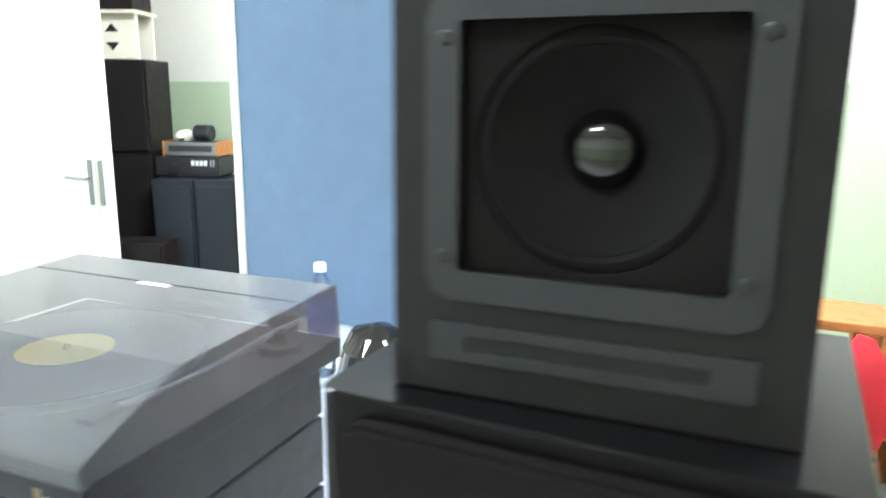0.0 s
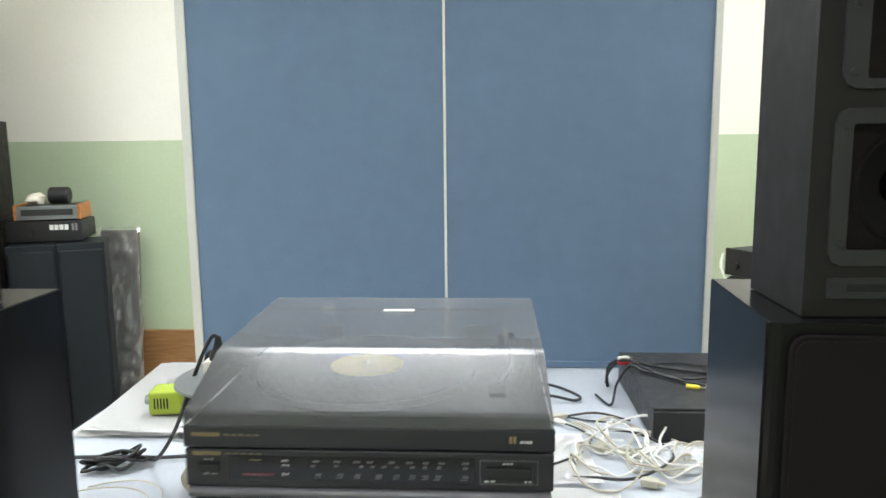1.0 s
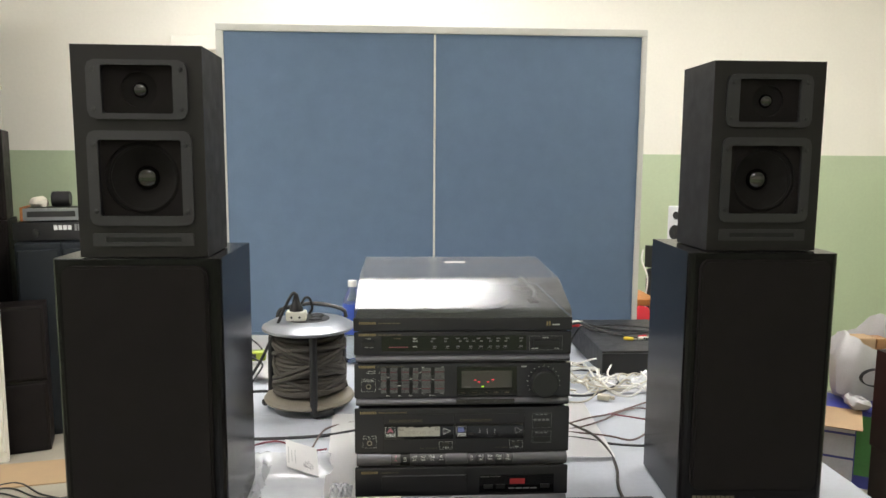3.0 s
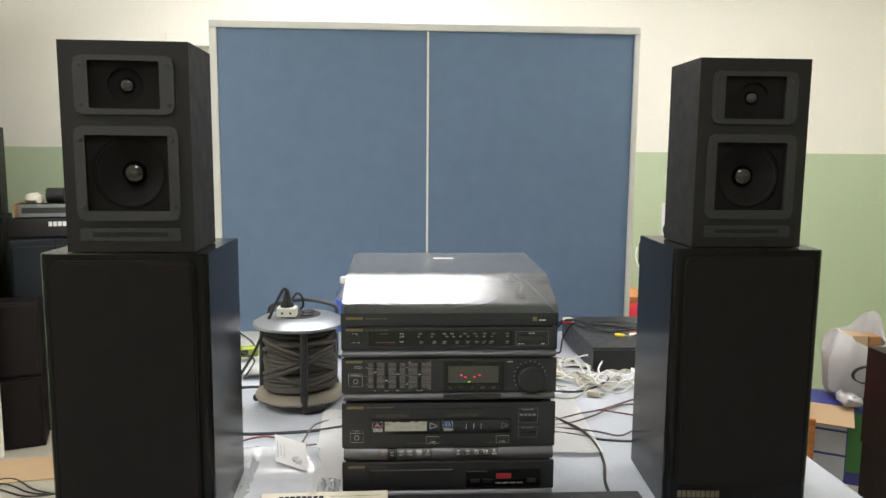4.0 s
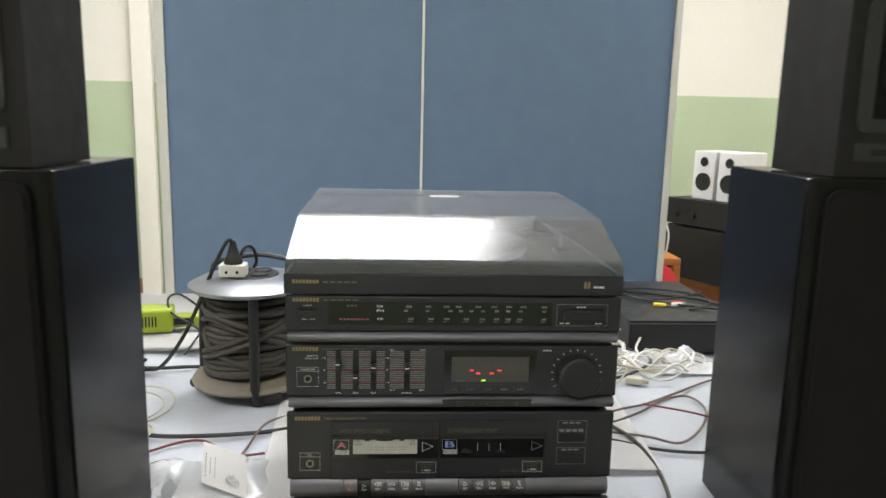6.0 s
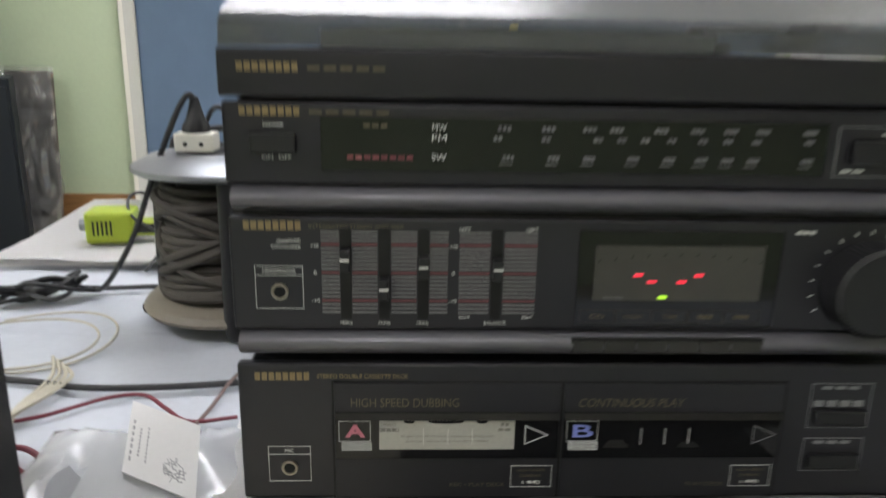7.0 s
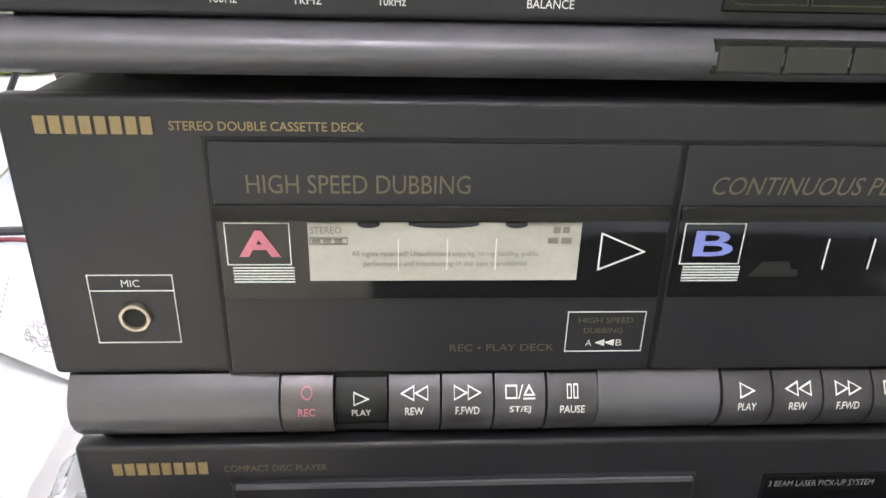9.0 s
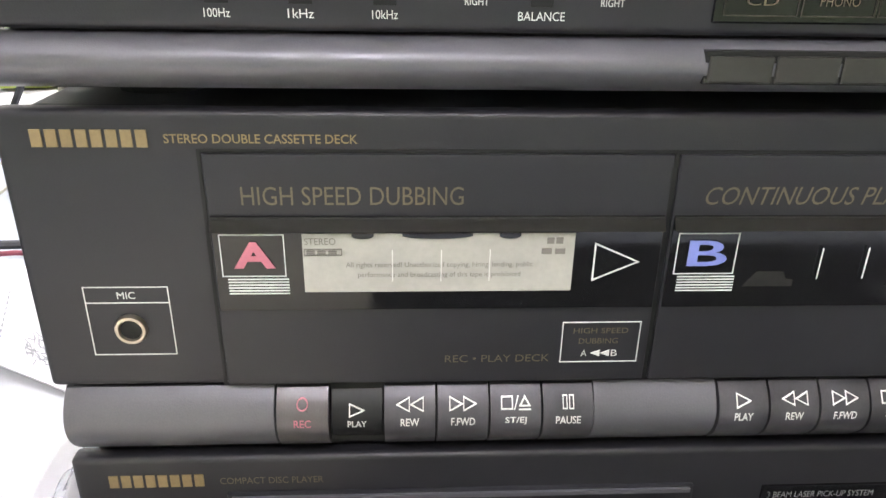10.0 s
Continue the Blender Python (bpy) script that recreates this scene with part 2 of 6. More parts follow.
M_GLOW_R = glow("led_red", (1.0, 0.03, 0.06), 1.0)
M_GLOW_G = glow("led_green", (0.45, 0.85, 0.04), 1.0)
M_GLOW_CD = glow("cd_digits_red", (0.22, 0.018, 0.022), 0.10)
M_DIFF = glow("lamp_diffuser", (0.985, 0.98, 0.985), LAMP)
# lower strength only balances the light of the right and rear lamps
M_DIFF_DIM = glow("lamp_diffuser_dim", (0.985, 0.97, 0.96), LAMP * 0.68)


# ---- building helpers ----
# prints too fine to pick apart mark by mark
TINY = {"maker_mark", "caption", "display_caption", "display_scale", "print_lines", "picture", "dial_number", "dial_print", "tape_print", "switch_caption", "air_slots", "stripe_lines", "emblem_caption", "emblem", "badge", "marking"}


def thing(name, m, label, category, group="", kind=""):
    ob = new(name)
    ob.matrix_basis = m
    ob.empty_display_size = 0.05
    return tagged(ob, label, category, group, kind)


def base_of(ob):
    while ob.parent:
        ob = ob.parent
    return ob.matrix_basis


def part(name, bm, material, parent=None, label="", at_world=False, smooth=False):
    """Links a bmesh as one mesh object, under a thing or a part."""
    if at_world and parent:
        bm.transform(base_of(parent).inverted())
    me = bpy.data.meshes.new(name)
    bmesh.ops.recalc_face_normals(bm, faces=bm.faces)
    bm.to_mesh(me)
    bm.free()
    me.materials.append(material)
    if smooth:
        for p in me.polygons:
            p.use_smooth = True
        me.set_sharp_from_angle(angle=radians(38))
    ob = new(name, me)
    if parent:
        ob.parent = parent
    if label:
        ob["label"] = label
    if name in TINY:
        ob["kind"] = "stuff"
    return ob


def box(x0, x1, y0, y1, z0, z1, bevel=0.0, seg=2, bm=None):
    b = bmesh.new()
    bmesh.ops.create_cube(b, size=1)
    for v in b.verts:
        v.co = Vector((x0 + (v.co.x + 0.5) * (x1 - x0), y0 + (v.co.y + 0.5) * (y1 - y0), z0 + (v.co.z + 0.5) * (z1 - z0)))
    if bevel:
        bmesh.ops.bevel(b, geom=b.edges[:], offset=bevel, segments=seg, affect="EDGES", profile=0.6)
    return joined(bm, b)


def joined(bm, b):
    if bm is None:
        return b
    me = bpy.data.meshes.new("tmp")
    b.to_mesh(me)
    b.free()
    bm.from_mesh(me)
    bpy.data.meshes.remove(me)
    return bm


def lathe(profile, n=32, axis="Z", at=(0, 0, 0), bm=None, capped=True):
    """Turned body from (radius, height) pairs."""
    b = bmesh.new()
    rings = []
    for r, h in profile:
        if r < 1e-6:
            rings.append([b.verts.new((0, 0, h))])
        else:
            rings.append([b.verts.new((r * math.cos(2 * math.pi * i / n), r * math.sin(2 * math.pi * i / n), h)) for i in range(n)])
    for a, c in zip(rings, rings[1:]):
        for i in range(n):
            j = (i + 1) % n
            if len(a) == 1 and len(c) == 1:
                continue
            if len(a) == 1:
                b.faces.new((a[0], c[j], c[i]))
            elif len(c) == 1:
                b.faces.new((a[i], a[j], c[0]))
            else:
                b.faces.new((a[i], a[j], c[j], c[i]))
    if capped and len(rings[0]) > 1:
        b.faces.new(list(reversed(rings[0])))
    if capped and len(rings[-1]) > 1:
        b.faces.new(rings[-1])
    if axis == "Y":      # heights point to -y, towards the viewer
        b.transform(Matrix.Rotation(radians(90), 4, "X"))
    elif axis == "X":
        b.transform(Matrix.Rotation(radians(90), 4, "Y"))
    b.transform(Matrix.Translation(at))
    return joined(bm, b)


def outline(points, y0, y1, bm=None):
    """A plate cut to an outline of (x, z) points, from y0 to y1."""
    b = bmesh.new()
    f = [b.verts.new((x, y0, z)) for x, z in points]
    k = [b.verts.new((x, y1, z)) for x, z in points]
    b.faces.new(f)
    b.faces.new(list(reversed(k)))
    for i in range(len(f)):
        j = (i + 1) % len(f)
        b.faces.new((f[j], f[i], k[i], k[j]))
    return joined(bm, b)


def ring_plate(outer, inner, y0, y1, bm=None):
    """A frame between two outlines with equally many (x, z) points."""
    b = bmesh.new()
    loops = [[b.verts.new((x, y, z)) for x, z in pts] for pts, y in ((outer, y0), (inner, y0), (inner, y1), (outer, y1))]
    n = len(outer)
    for a, c in zip(loops, loops[1:] + loops[:1]):
        for i in range(n):
            j = (i + 1) % n
            b.faces.new((a[i], a[j], c[j], c[i]))
    return joined(bm, b)


def rounded(x0, x1, z0, z1, r, n=4):
    pts = []
    for cx, cz, a0 in ((x1 - r, z1 - r, 0), (x0 + r, z1 - r, 90), (x0 + r, z0 + r, 180), (x1 - r, z0 + r, 270)):
        for i in range(n + 1):
            a = radians(a0 + 90 * i / n)
            pts.append((cx + r * math.cos(a), cz + r * math.sin(a)))
    return pts


def line_frame(x0, x1, z0, z1, w, y0, y1, bm=None):
    return ring_plate(((x0, z0), (x1, z0), (x1, z1), (x0, z1)), ((x0 + w, z0 + w), (x1 - w, z0 + w), (x1 - w, z1 - w), (x0 + w, z1 - w)), y0, y1, bm)


def smooth_line(pts, per=8):
    """Catmull-Rom through the points."""
    p = [Vector(q) for q in pts]
    p = [p[0] * 2 - p[1]] + p + [p[-1] * 2 - p[-2]]
    out = []
    for i in range(1, len(p) - 2):
        for k in range(per):
            t = k / per
            a, b, c, d = p[i - 1:i + 3]
            out.append(0.5 * ((2 * b) + (c - a) * t + (2 * a - 5 * b + 4 * c - d) * t * t + (3 * b - a - 3 * c + d) * t ** 3))
    out.append(p[-2])
    return out


def tube(pts, r, n=8, per=8, bm=None, straight=False):
    line = [Vector(q) for q in pts] if straight else smooth_line(pts, per)
    b = bmesh.new()
    rings = []
    up = Vector((0.13, 0.21, 1)).normalized()
    for i, q in enumerate(line):
        d = (line[min(i + 1, len(line) - 1)] - line[max(i - 1, 0)]).normalized()
        s = d.cross(up)
        s = s.normalized() if s.length > 1e-4 else Vector((1, 0, 0))
        u = s.cross(d).normalized()
        up = u
        rings.append([b.verts.new(q + r * (math.cos(2 * math.pi * k / n) * s + math.sin(2 * math.pi * k / n) * u)) for k in range(n)])
    for a, c in zip(rings, rings[1:]):
        for k in range(n):
            j = (k + 1) % n
            b.faces.new((a[k], a[j], c[j], c[k]))
    b.faces.new(list(reversed(rings[0])))
    b.faces.new(rings[-1])
    return joined(bm, b)


def lettering(text, x0, x1, z0, z1, y, slant=0.0, bold=0.0):
    """Printed letters that fill the box x0..x1, z0..z1 on a front at y."""
    cu = bpy.data.curves.new("lettering", "FONT")
    cu.body = text
    cu.size = 1.0
    cu.shear = slant
    cu.offset = bold
    cu.resolution_u = 3
    ob = bpy.data.objects.new("lettering", cu)
    scene.collection.objects.link(ob)
    bpy.context.view_layer.update()
    me = bpy.data.meshes.new_from_object(ob.evaluated_get(bpy.context.evaluated_depsgraph_get()))
    bpy.data.objects.remove(ob)
    bpy.data.curves.remove(cu)
    b = bmesh.new()
    b.from_mesh(me)
    bpy.data.meshes.remove(me)
    xs = [v.co.x for v in b.verts]
    ys = [v.co.y for v in b.verts]
    ax, bx, ay, by = min(xs), max(xs), min(ys), max(ys)
    for v in b.verts:
        v.co = Vector((x0 + (v.co.x - ax) / (bx - ax) * (x1 - x0), y, z0 + (v.co.y - ay) / max(by - ay, 1e-6) * (z1 - z0)))
    return b


def bars(x0, x1, z0, z1, y, n, gap=0.25, bm=None, depth=0.0004):
    """Plain bars in place of writing that is not lettered."""
    w = (x1 - x0) / n
    for i in range(n):
        bm = box(x0 + i * w, x0 + (i + 1 - gap) * w, y - depth, y, z0, z1, bm=bm)
    return bm


def curved_bar(x0, x1, z0, z1, front, bulge, back, bm=None, n=8):
    """A bar along x with a convex front face."""
    zc, h = (z0 + z1) / 2, (z1 - z0) / 2
    b = bmesh.new()
    prof = [(front + bulge * ((2 * i / n - 1) ** 2), z0 + (z1 - z0) * i / n) for i in range(n + 1)] + [(back, z1), (back, z0)]
    lo = [b.verts.new((x0, y, z)) for y, z in prof]
    hi = [b.verts.new((x1, y, z)) for y, z in prof]
    b.faces.new(lo)
    b.faces.new(list(reversed(hi)))
    for i in range(len(lo)):
        j = (i + 1) % len(lo)
        b.faces.new((lo[j], lo[i], hi[i], hi[j]))
    return joined(bm, b)


# ---- the room ----
def structure(name, bm, material, label, category):
    return tagged(part(name, bm, material), label, category, kind="structure")


structure("floor", box(LEFT_X - 0.1, RIGHT_X + 0.1, BACK_Y - 0.1, WALL_Y + 0.1, -0.1, 0.0), M_FLOOR, "worn grey-brown linoleum floor", "floor")
structure("ceiling", box(LEFT_X - 0.1, RIGHT_X + 0.1, BACK_Y - 0.1, WALL_Y + 0.1, CEIL, CEIL + 0.1), M_CEIL, "plain white painted ceiling", "ceiling")
DADO = 1.515
for nm, x0, x1, y0, y1 in (("wall_north", LEFT_X - 0.1, RIGHT_X + 0.1, WALL_Y, WALL_Y + 0.15), ("wall_south", LEFT_X - 0.1, RIGHT_X + 0.1, BACK_Y - 0.15, BACK_Y),
                           ("wall_west", LEFT_X - 0.15, LEFT_X, BACK_Y, WALL_Y), ("wall_east", RIGHT_X, RIGHT_X + 0.15, BACK_Y, WALL_Y)):
    w = structure(nm, box(x0, x1, y0, y1, DADO, CEIL), M_WALL, "plastered wall, cream above and pale green oil paint below", "wall")
    e = 0.003
    part("dado", box(x0 - (e if "w" in nm[5:6] or nm == "wall_east" else 0), x1 + (e if nm in ("wall_west",) else 0), y0 - (e if nm == "wall_north" else 0), y1 + (e if nm == "wall_south" else 0), 0.0, DADO),
         M_GREEN, w, "pale green oil-painted lower wall")

# white door casing behind the board
door = thing("door_1", pose(-0.91, WALL_Y, 0), "closed white panel door in a white casing", "door", kind="structure")
part("leaf", box(-0.40, 0.40, -0.030, -0.006, 0.0, 2.05, 0.004), M_TRIM, door)
for x in (-0.47, 0.47):
    part("casing", box(x - 0.05, x + 0.05, -0.045, -0.004, 0.0, 2.10, 0.006), M_TRIM, door)
part("casing_head", box(-0.55, 0.55, -0.050, -0.004, 2.101, 2.18, 0.008), M_TRIM, door)
part("handle", tube([(0.33, -0.03, 1.03), (0.33, -0.07, 1.03), (0.23, -0.075, 1.03)], 0.008), M_SILVER, door)


# ceiling luminaires
def luminaire(m, material):
    t = thing("ceiling_lamp", m, "long white ceiling luminaire out of view, with a glowing diffuser", "ceiling lamp", "ceiling luminaires")
    part("housing", box(-0.64, 0.64, -0.32, 0.32, -0.035, 0.0, 0.006), M_TRIM, t)
    part("diffuser", box(-0.62, 0.62, -0.30, 0.30, -0.055, -0.036, 0.008), material, t, "glowing opal diffuser")
    return t


# the lamps at x 1.9 and -2.2 are unseen, added as fill light
for x, y, material in ((-0.27, 1.66, M_DIFF), (1.9, 1.1, M_DIFF_DIM), (-2.2, -0.5, M_DIFF)):
    luminaire(pose(x, y, CEIL), material)
lamp = thing("ceiling_lamp", pose(-0.20, -1.55, CEIL), "short white ceiling luminaire with a glowing diffuser", "ceiling lamp", "ceiling luminaires")
part("housing", box(-0.36, 0.36, -0.27, 0.27, -0.035, 0.0, 0.006), M_TRIM, lamp)
part("diffuser", box(-0.34, 0.34, -0.25, 0.25, -0.055, -0.036, 0.008), M_DIFF_DIM, lamp, "glowing opal diffuser")

# ---- table ----
table = thing("table", pose(0, 0.45, 0), "long work table covered with wrinkled white plastic film", "table")
part("tabletop", box(-0.915, 0.87, 0.602, 1.53, TABLE - 0.035, TABLE - 0.004, 0.004), M_BROWNW, table, at_world=True)
part("tabletop", box(-0.728, 0.87, -0.75, 0.600, TABLE - 0.035, TABLE - 0.004, 0.004), M_BROWNW, table, at_world=True)
for x in (-0.69, 0.82):
    for y in (-0.68, 1.46):
        part("leg", box(x - 0.025, x + 0.025, y - 0.025, y + 0.025, 0.0, TABLE - 0.036, 0.004), M_BROWNW, table, at_world=True)

# the film lies wrinkled on the top and hangs over its edges
b = bmesh.new()
NX, NY = 110, 130
grid = []
for j in range(NY + 1):
    row = []
    for i in range(NX + 1):
        y = -0.77 + 2.30 * j / NY
        xl = -0.935 if y > 0.6 else -0.745
        x = xl + (0.89 - xl) * i / NX
        z = TABLE + 0.004 * (noise.noise((x * 5, y * 5, 0.3)) + 0.7 * noise.noise((x * 14, y * 11, 1.7)) + 0.4 * noise.noise((x * 32, y * 26, 2.7)))
        z += 0.003 * max(0.0, noise.noise((x * 3 + y * 6, y * 2, 4.0))) - 0.001
        z = max(z, TABLE - 0.0015) + 0.0015
        if i == 0 or i == NX:
            z -= 0.07
            x += 0.012 if i == 0 else -0.012
            x += 0.006 * noise.noise((y * 9, 2, 1))
        row.append(b.verts.new((x, y, z)))
    grid.append(row)
for j in range(NY):
    for i in range(NX):
        b.faces.new((grid[j][i], grid[j][i + 1], grid[j + 1][i + 1], grid[j + 1][i]))
tagged(part("table_cover", b, M_SHEET, smooth=True), "wrinkled bluish-white plastic film covering the table", "table cover")


def sheet_of_paper(m, w, h, label, material=M_PAPER, lift=0.0, thick=0.002, curl=0.004):
    b = bmesh.new()
    n = 8
    g = [[b.verts.new((-w / 2 + w * i / n, -h / 2 + h * j / n, lift + curl * (abs(noise.noise((i * 0.7, j * 0.6, w * 9))) + ((i / n - 0.5) ** 2 + (j / n - 0.5) ** 2)))) for i in range(n + 1)] for j in range(n + 1)]
    for j in range(n):
        for i in range(n):
            b.faces.new((g[j][i], g[j][i + 1], g[j + 1][i + 1], g[j + 1][i]))
    bmesh.ops.solidify(b, geom=b.faces[:], thickness=-thick)
    ob = part("sheet_of_paper", b, material, smooth=True)
    ob.matrix_basis = m
    return tagged(ob, label, "paper")


Z0 = TABLE + 0.009
sheet_of_paper(pose(-0.68, 1.20, Z0, 0, 0, 4), 0.46, 0.60, "large white cardboard sheet lying on the covered table", thick=0.004)
sheet_of_paper(pose(-0.66, 0.97, Z0 + 0.012, 0, 0, -2), 0.44, 0.16, "white folded paper under the lime hair dryer", thick=0.012)
sheet_of_paper(pose(-0.235, 0.33, Z0, 0, 0, 3), 0.12, 0.50, "white paper sheet sticking out beside the stereo")
sheet_of_paper(pose(0.285, 0.463, Z0, 0, 0, -3), 0.22, 0.395, "white paper sheet sticking out beside the stereo")
sheet_of_paper(pose(0.235, 0.795, Z0 + 0.004, 0, 0, 4), 0.27, 0.26, "white printed leaflet lying behind the stereo")

# ---- blue pin board ----
board = thing("pin_board", pose(0.01, 1.50, TABLE), "large blue felt pin board in a pale metal frame", "pin board")
for x0, x1 in ((-0.79, 0.002), (0.010, 0.808)):
    part("felt_panel", box(x0, x1, 1.497, 1.515, 0.80, 1.953, 0.001), M_BLUE, board, at_world=True)
part("middle_bead", box(0.0022, 0.0098, 1.492, 1.515, 0.80, 1.945, 0.001), M_TRIM, board, "thin white strip between the panels", at_world=True)
for x0, x1 in ((-0.818, -0.7902), (0.8082, 0.829)):
    part("frame_side", box(x0, x1, 1.490, 1.522, TABLE + 0.004, 1.953, 0.002), M_ALU, board, at_world=True)
part("frame_top", box(-0.818, 0.829, 1.490, 1.522, 1.9532, 1.980, 0.002), M_ALU, board, at_world=True)
part("frame_bottom", box(-0.7898, 0.808, 1.494, 1.520, TABLE + 0.004, 0.7998, 0.002), M_BLUE, board, at_world=True)


# ---- loudspeakers ----
def square_to_round(half_x, z0, z1, r, y0, y1):
    """A mounting plate: square outside, round hole inside."""
    cz, hz = (z0 + z1) / 2, (z1 - z0) / 2
    outer, inner = [], []
    for k in range(48):
        c, q = math.cos(2 * math.pi * k / 48), math.sin(2 * math.pi * k / 48)
        e = min(half_x / max(abs(c), 1e-6), hz / max(abs(q), 1e-6))
        outer.append((e * c, cz + e * q))
        inner.append((r * c, cz + r * q))
    return ring_plate(outer, inner, y0, y1)


def pierced_plate(xs, zs, holes, y0, y1):
    """One plate on a grid of (x, z) lines, open in the cells (column, row) named."""
    b = bmesh.new()
    g = [[b.verts.new((x, y0, z)) for x in xs] for z in zs]
    for j in range(len(zs) - 1):
        for i in range(len(xs) - 1):
            if (i, j) not in holes:
                b.faces.new((g[j][i], g[j][i + 1], g[j + 1][i + 1], g[j + 1][i]))
    for v in [v for v in b.verts if not v.link_faces]:
        b.verts.remove(v)
    out = bmesh.ops.extrude_face_region(b, geom=b.faces[:])
    for v in out["geom"]:
        if isinstance(v, bmesh.types.BMVert):
            v.co.y = y1
    return b


def small_speaker(m):
    W, H, D = 0.108, 0.3595, 0.152
    t = thing("bookshelf_speaker", m, "black bookshelf loudspeaker with grey driver frames, standing on a larger speaker", "loudspeaker", "bookshelf speakers")
    # hollow shell with a closed rear
    b = ring_plate(((-W, 0), (W, 0), (W, H), (-W, H)), ((-W + 0.012, 0.012), (W - 0.012, 0.012), (W - 0.012, H - 0.012), (-W + 0.012, H - 0.012)), 0.012, D - 0.010)
    b = box(-W, W, D - 0.0098, D, 0.0, H, bm=b)
    part("cabinet", b, M_VINYL, t)
    wells = (("tweeter", 0.083, 0.059, 0.2365, 0.3350, 0.2460, 0.3265), ("woofer", 0.087, 0.069, 0.0550, 0.2170, 0.0715, 0.2015))
    # baffle with two square driver openings
    b = pierced_plate((-W, -0.070, -0.060, 0.060, 0.070, W), (0.0, 0.0700, 0.2030, 0.2445, 0.3280, H), {(1, 1), (2, 1), (3, 1), (2, 3)}, 0.0, 0.0118)
    part("baffle", b, M_VINYL, t)
    for nm, hw, ih, z0, z1, iz0, iz1 in wells:
        fr = part(nm + "_frame", ring_plate(rounded(-hw, hw, z0, z1, 0.014, 2), rounded(-ih, ih, iz0, iz1, 0.003, 2), -0.004, -0.0002), M_FRAME, t, "grey stippled driver frame")
        inset = 0.024 if nm == "woofer" else 0.016
        for sx in (-1, 1):
            for sz in (z0 + inset, z1 - inset):
                part("screw", lathe([(0.0042, 0.0), (0.0042, 0.0008), (0.0025, 0.0015), (0, 0.0015)], 10, "Y", (sx * (hw - 0.0105), -0.004, sz)), M_SCREW, fr)
        cz = (iz0 + iz1) / 2
        if nm == "woofer":
            part("basket", square_to_round(ih + 0.0008, iz0 - 0.001, iz1 + 0.001, 0.0625, 0.006, 0.0117), M_CLOTH, t)
            part("surround", lathe([(0.0645, -0.0118), (0.0600, -0.0080), (0.0565, -0.0072), (0.0535, -0.0100)], 40, "Y", (0, 0, cz), capped=False), M_CONE, t, smooth=True)
            cone = lathe([(0.0532, -0.0105), (0.0450, -0.0175), (0.0330, -0.0265), (0.0205, -0.0340)], 40, "Y", (0, 0, cz), capped=False)
            part("cone", cone, M_CONE, t, smooth=True)
            part("dust_cap", lathe([(0.0215, -0.0338), (0.0205, -0.0290), (0.0165, -0.0240), (0.0105, -0.0208), (0.0045, -0.0194), (0, -0.0190)], 32, "Y", (0, 0, cz)), M_DOME, t, "glossy black dust cap", smooth=True)
        else:
            part("basket", square_to_round(ih + 0.0008, iz0 - 0.001, iz1 + 0.001, 0.030, 0.006, 0.0117), M_CLOTH, t)
            part("surround", lathe([(0.0320, -0.0118), (0.0240, -0.0135), (0.0135, -0.0150)], 32, "Y", (0, 0, cz), capped=False), M_CONE, t, smooth=True)
            part("dome", lathe([(0.0133, -0.0152), (0.0120, -0.0115), (0.0080, -0.0085), (0.0030, -0.0072), (0, -0.0070)], 24, "Y", (0, 0, cz)), M_DOME, t, smooth=True)
    part("port_frame", ring_plate(rounded(-0.085, 0.085, 0.0195, 0.0415, 0.002, 2), rounded(-0.064, 0.064, 0.0262, 0.0350, 0.001, 2), -0.002, -0.0002), M_FRAME, t)
    part("port_slot", outline(rounded(-0.0638, 0.0638, 0.0264, 0.0348, 0.001, 2), -0.0008, -0.0003), M_SLOT, t)
    return t


def big_speaker(m, badge):
    W, D, H = 0.143, 0.245, 1.308 - TABLE - 0.006
    t = thing("floor_speaker", m, "large black laminate loudspeaker with a cloth front, standing on the table", "loudspeaker", "large speakers")
    # carcass whose front edges are rounded off
    prof = [(-W, D), (-W, 0.012)] + [(-W + 0.012 * (1 - math.cos(radians(a))), 0.012 * (1 - math.sin(radians(a)))) for a in (30, 60, 90)]
    prof += [(-x, y) for x, y in reversed(prof)]
    b = bmesh.new()
    lo = [b.verts.new((x, y, 0.0)) for x, y in prof]
    hi = [b.verts.new((x, y, H)) for x, y in prof]
    b.faces.new(list(reversed(lo)))
    b.faces.new(hi)
    for i in range(len(lo)):
        j = (i + 1) % len(lo)
        b.faces.new((lo[i], lo[j], hi[j], hi[i]))
    bmesh.ops.bevel(b, geom=[e for e in b.edges if abs(e.verts[0].co.z - e.verts[1].co.z) < 1e-6], offset=0.0015, segments=1, affect="EDGES")
    part("cabinet", b, M_LAMIN, t)
    gx, g0, g1 = W - 0.020, 0.058, H - 0.012
    b = outline(rounded(-gx, gx, g0, g1, 0.018, 4), -0.013, -0.0005)
    bmesh.ops.bevel(b, geom=[e for e in b.edges if all(v.co.y < -0.012 for v in e.verts)], offset=0.004, segments=2, affect="EDGES")
    part("grille", b, M_CLOTH, t, "black cloth grille", smooth=True)
    if badge:
        part("badge", bars(-0.115, -0.030, 0.028, 0.042, -0.0006, 9, 0.18), M_FAINT, t, "dull metal maker's badge")
    return t


ZB = TABLE + 0.006
big_speaker(pose(-0.576, -0.093, ZB, 0, 0, 0), False)
big_speaker(pose(0.571, -0.024, ZB, 0, 0, -3), True)
sp = small_speaker(pose(-0.564, -0.082, 1.3095, 0, 0, 1))
copy_thing(sp, pose(0.577, 0.006, 1.3095, 0, 0, 0))

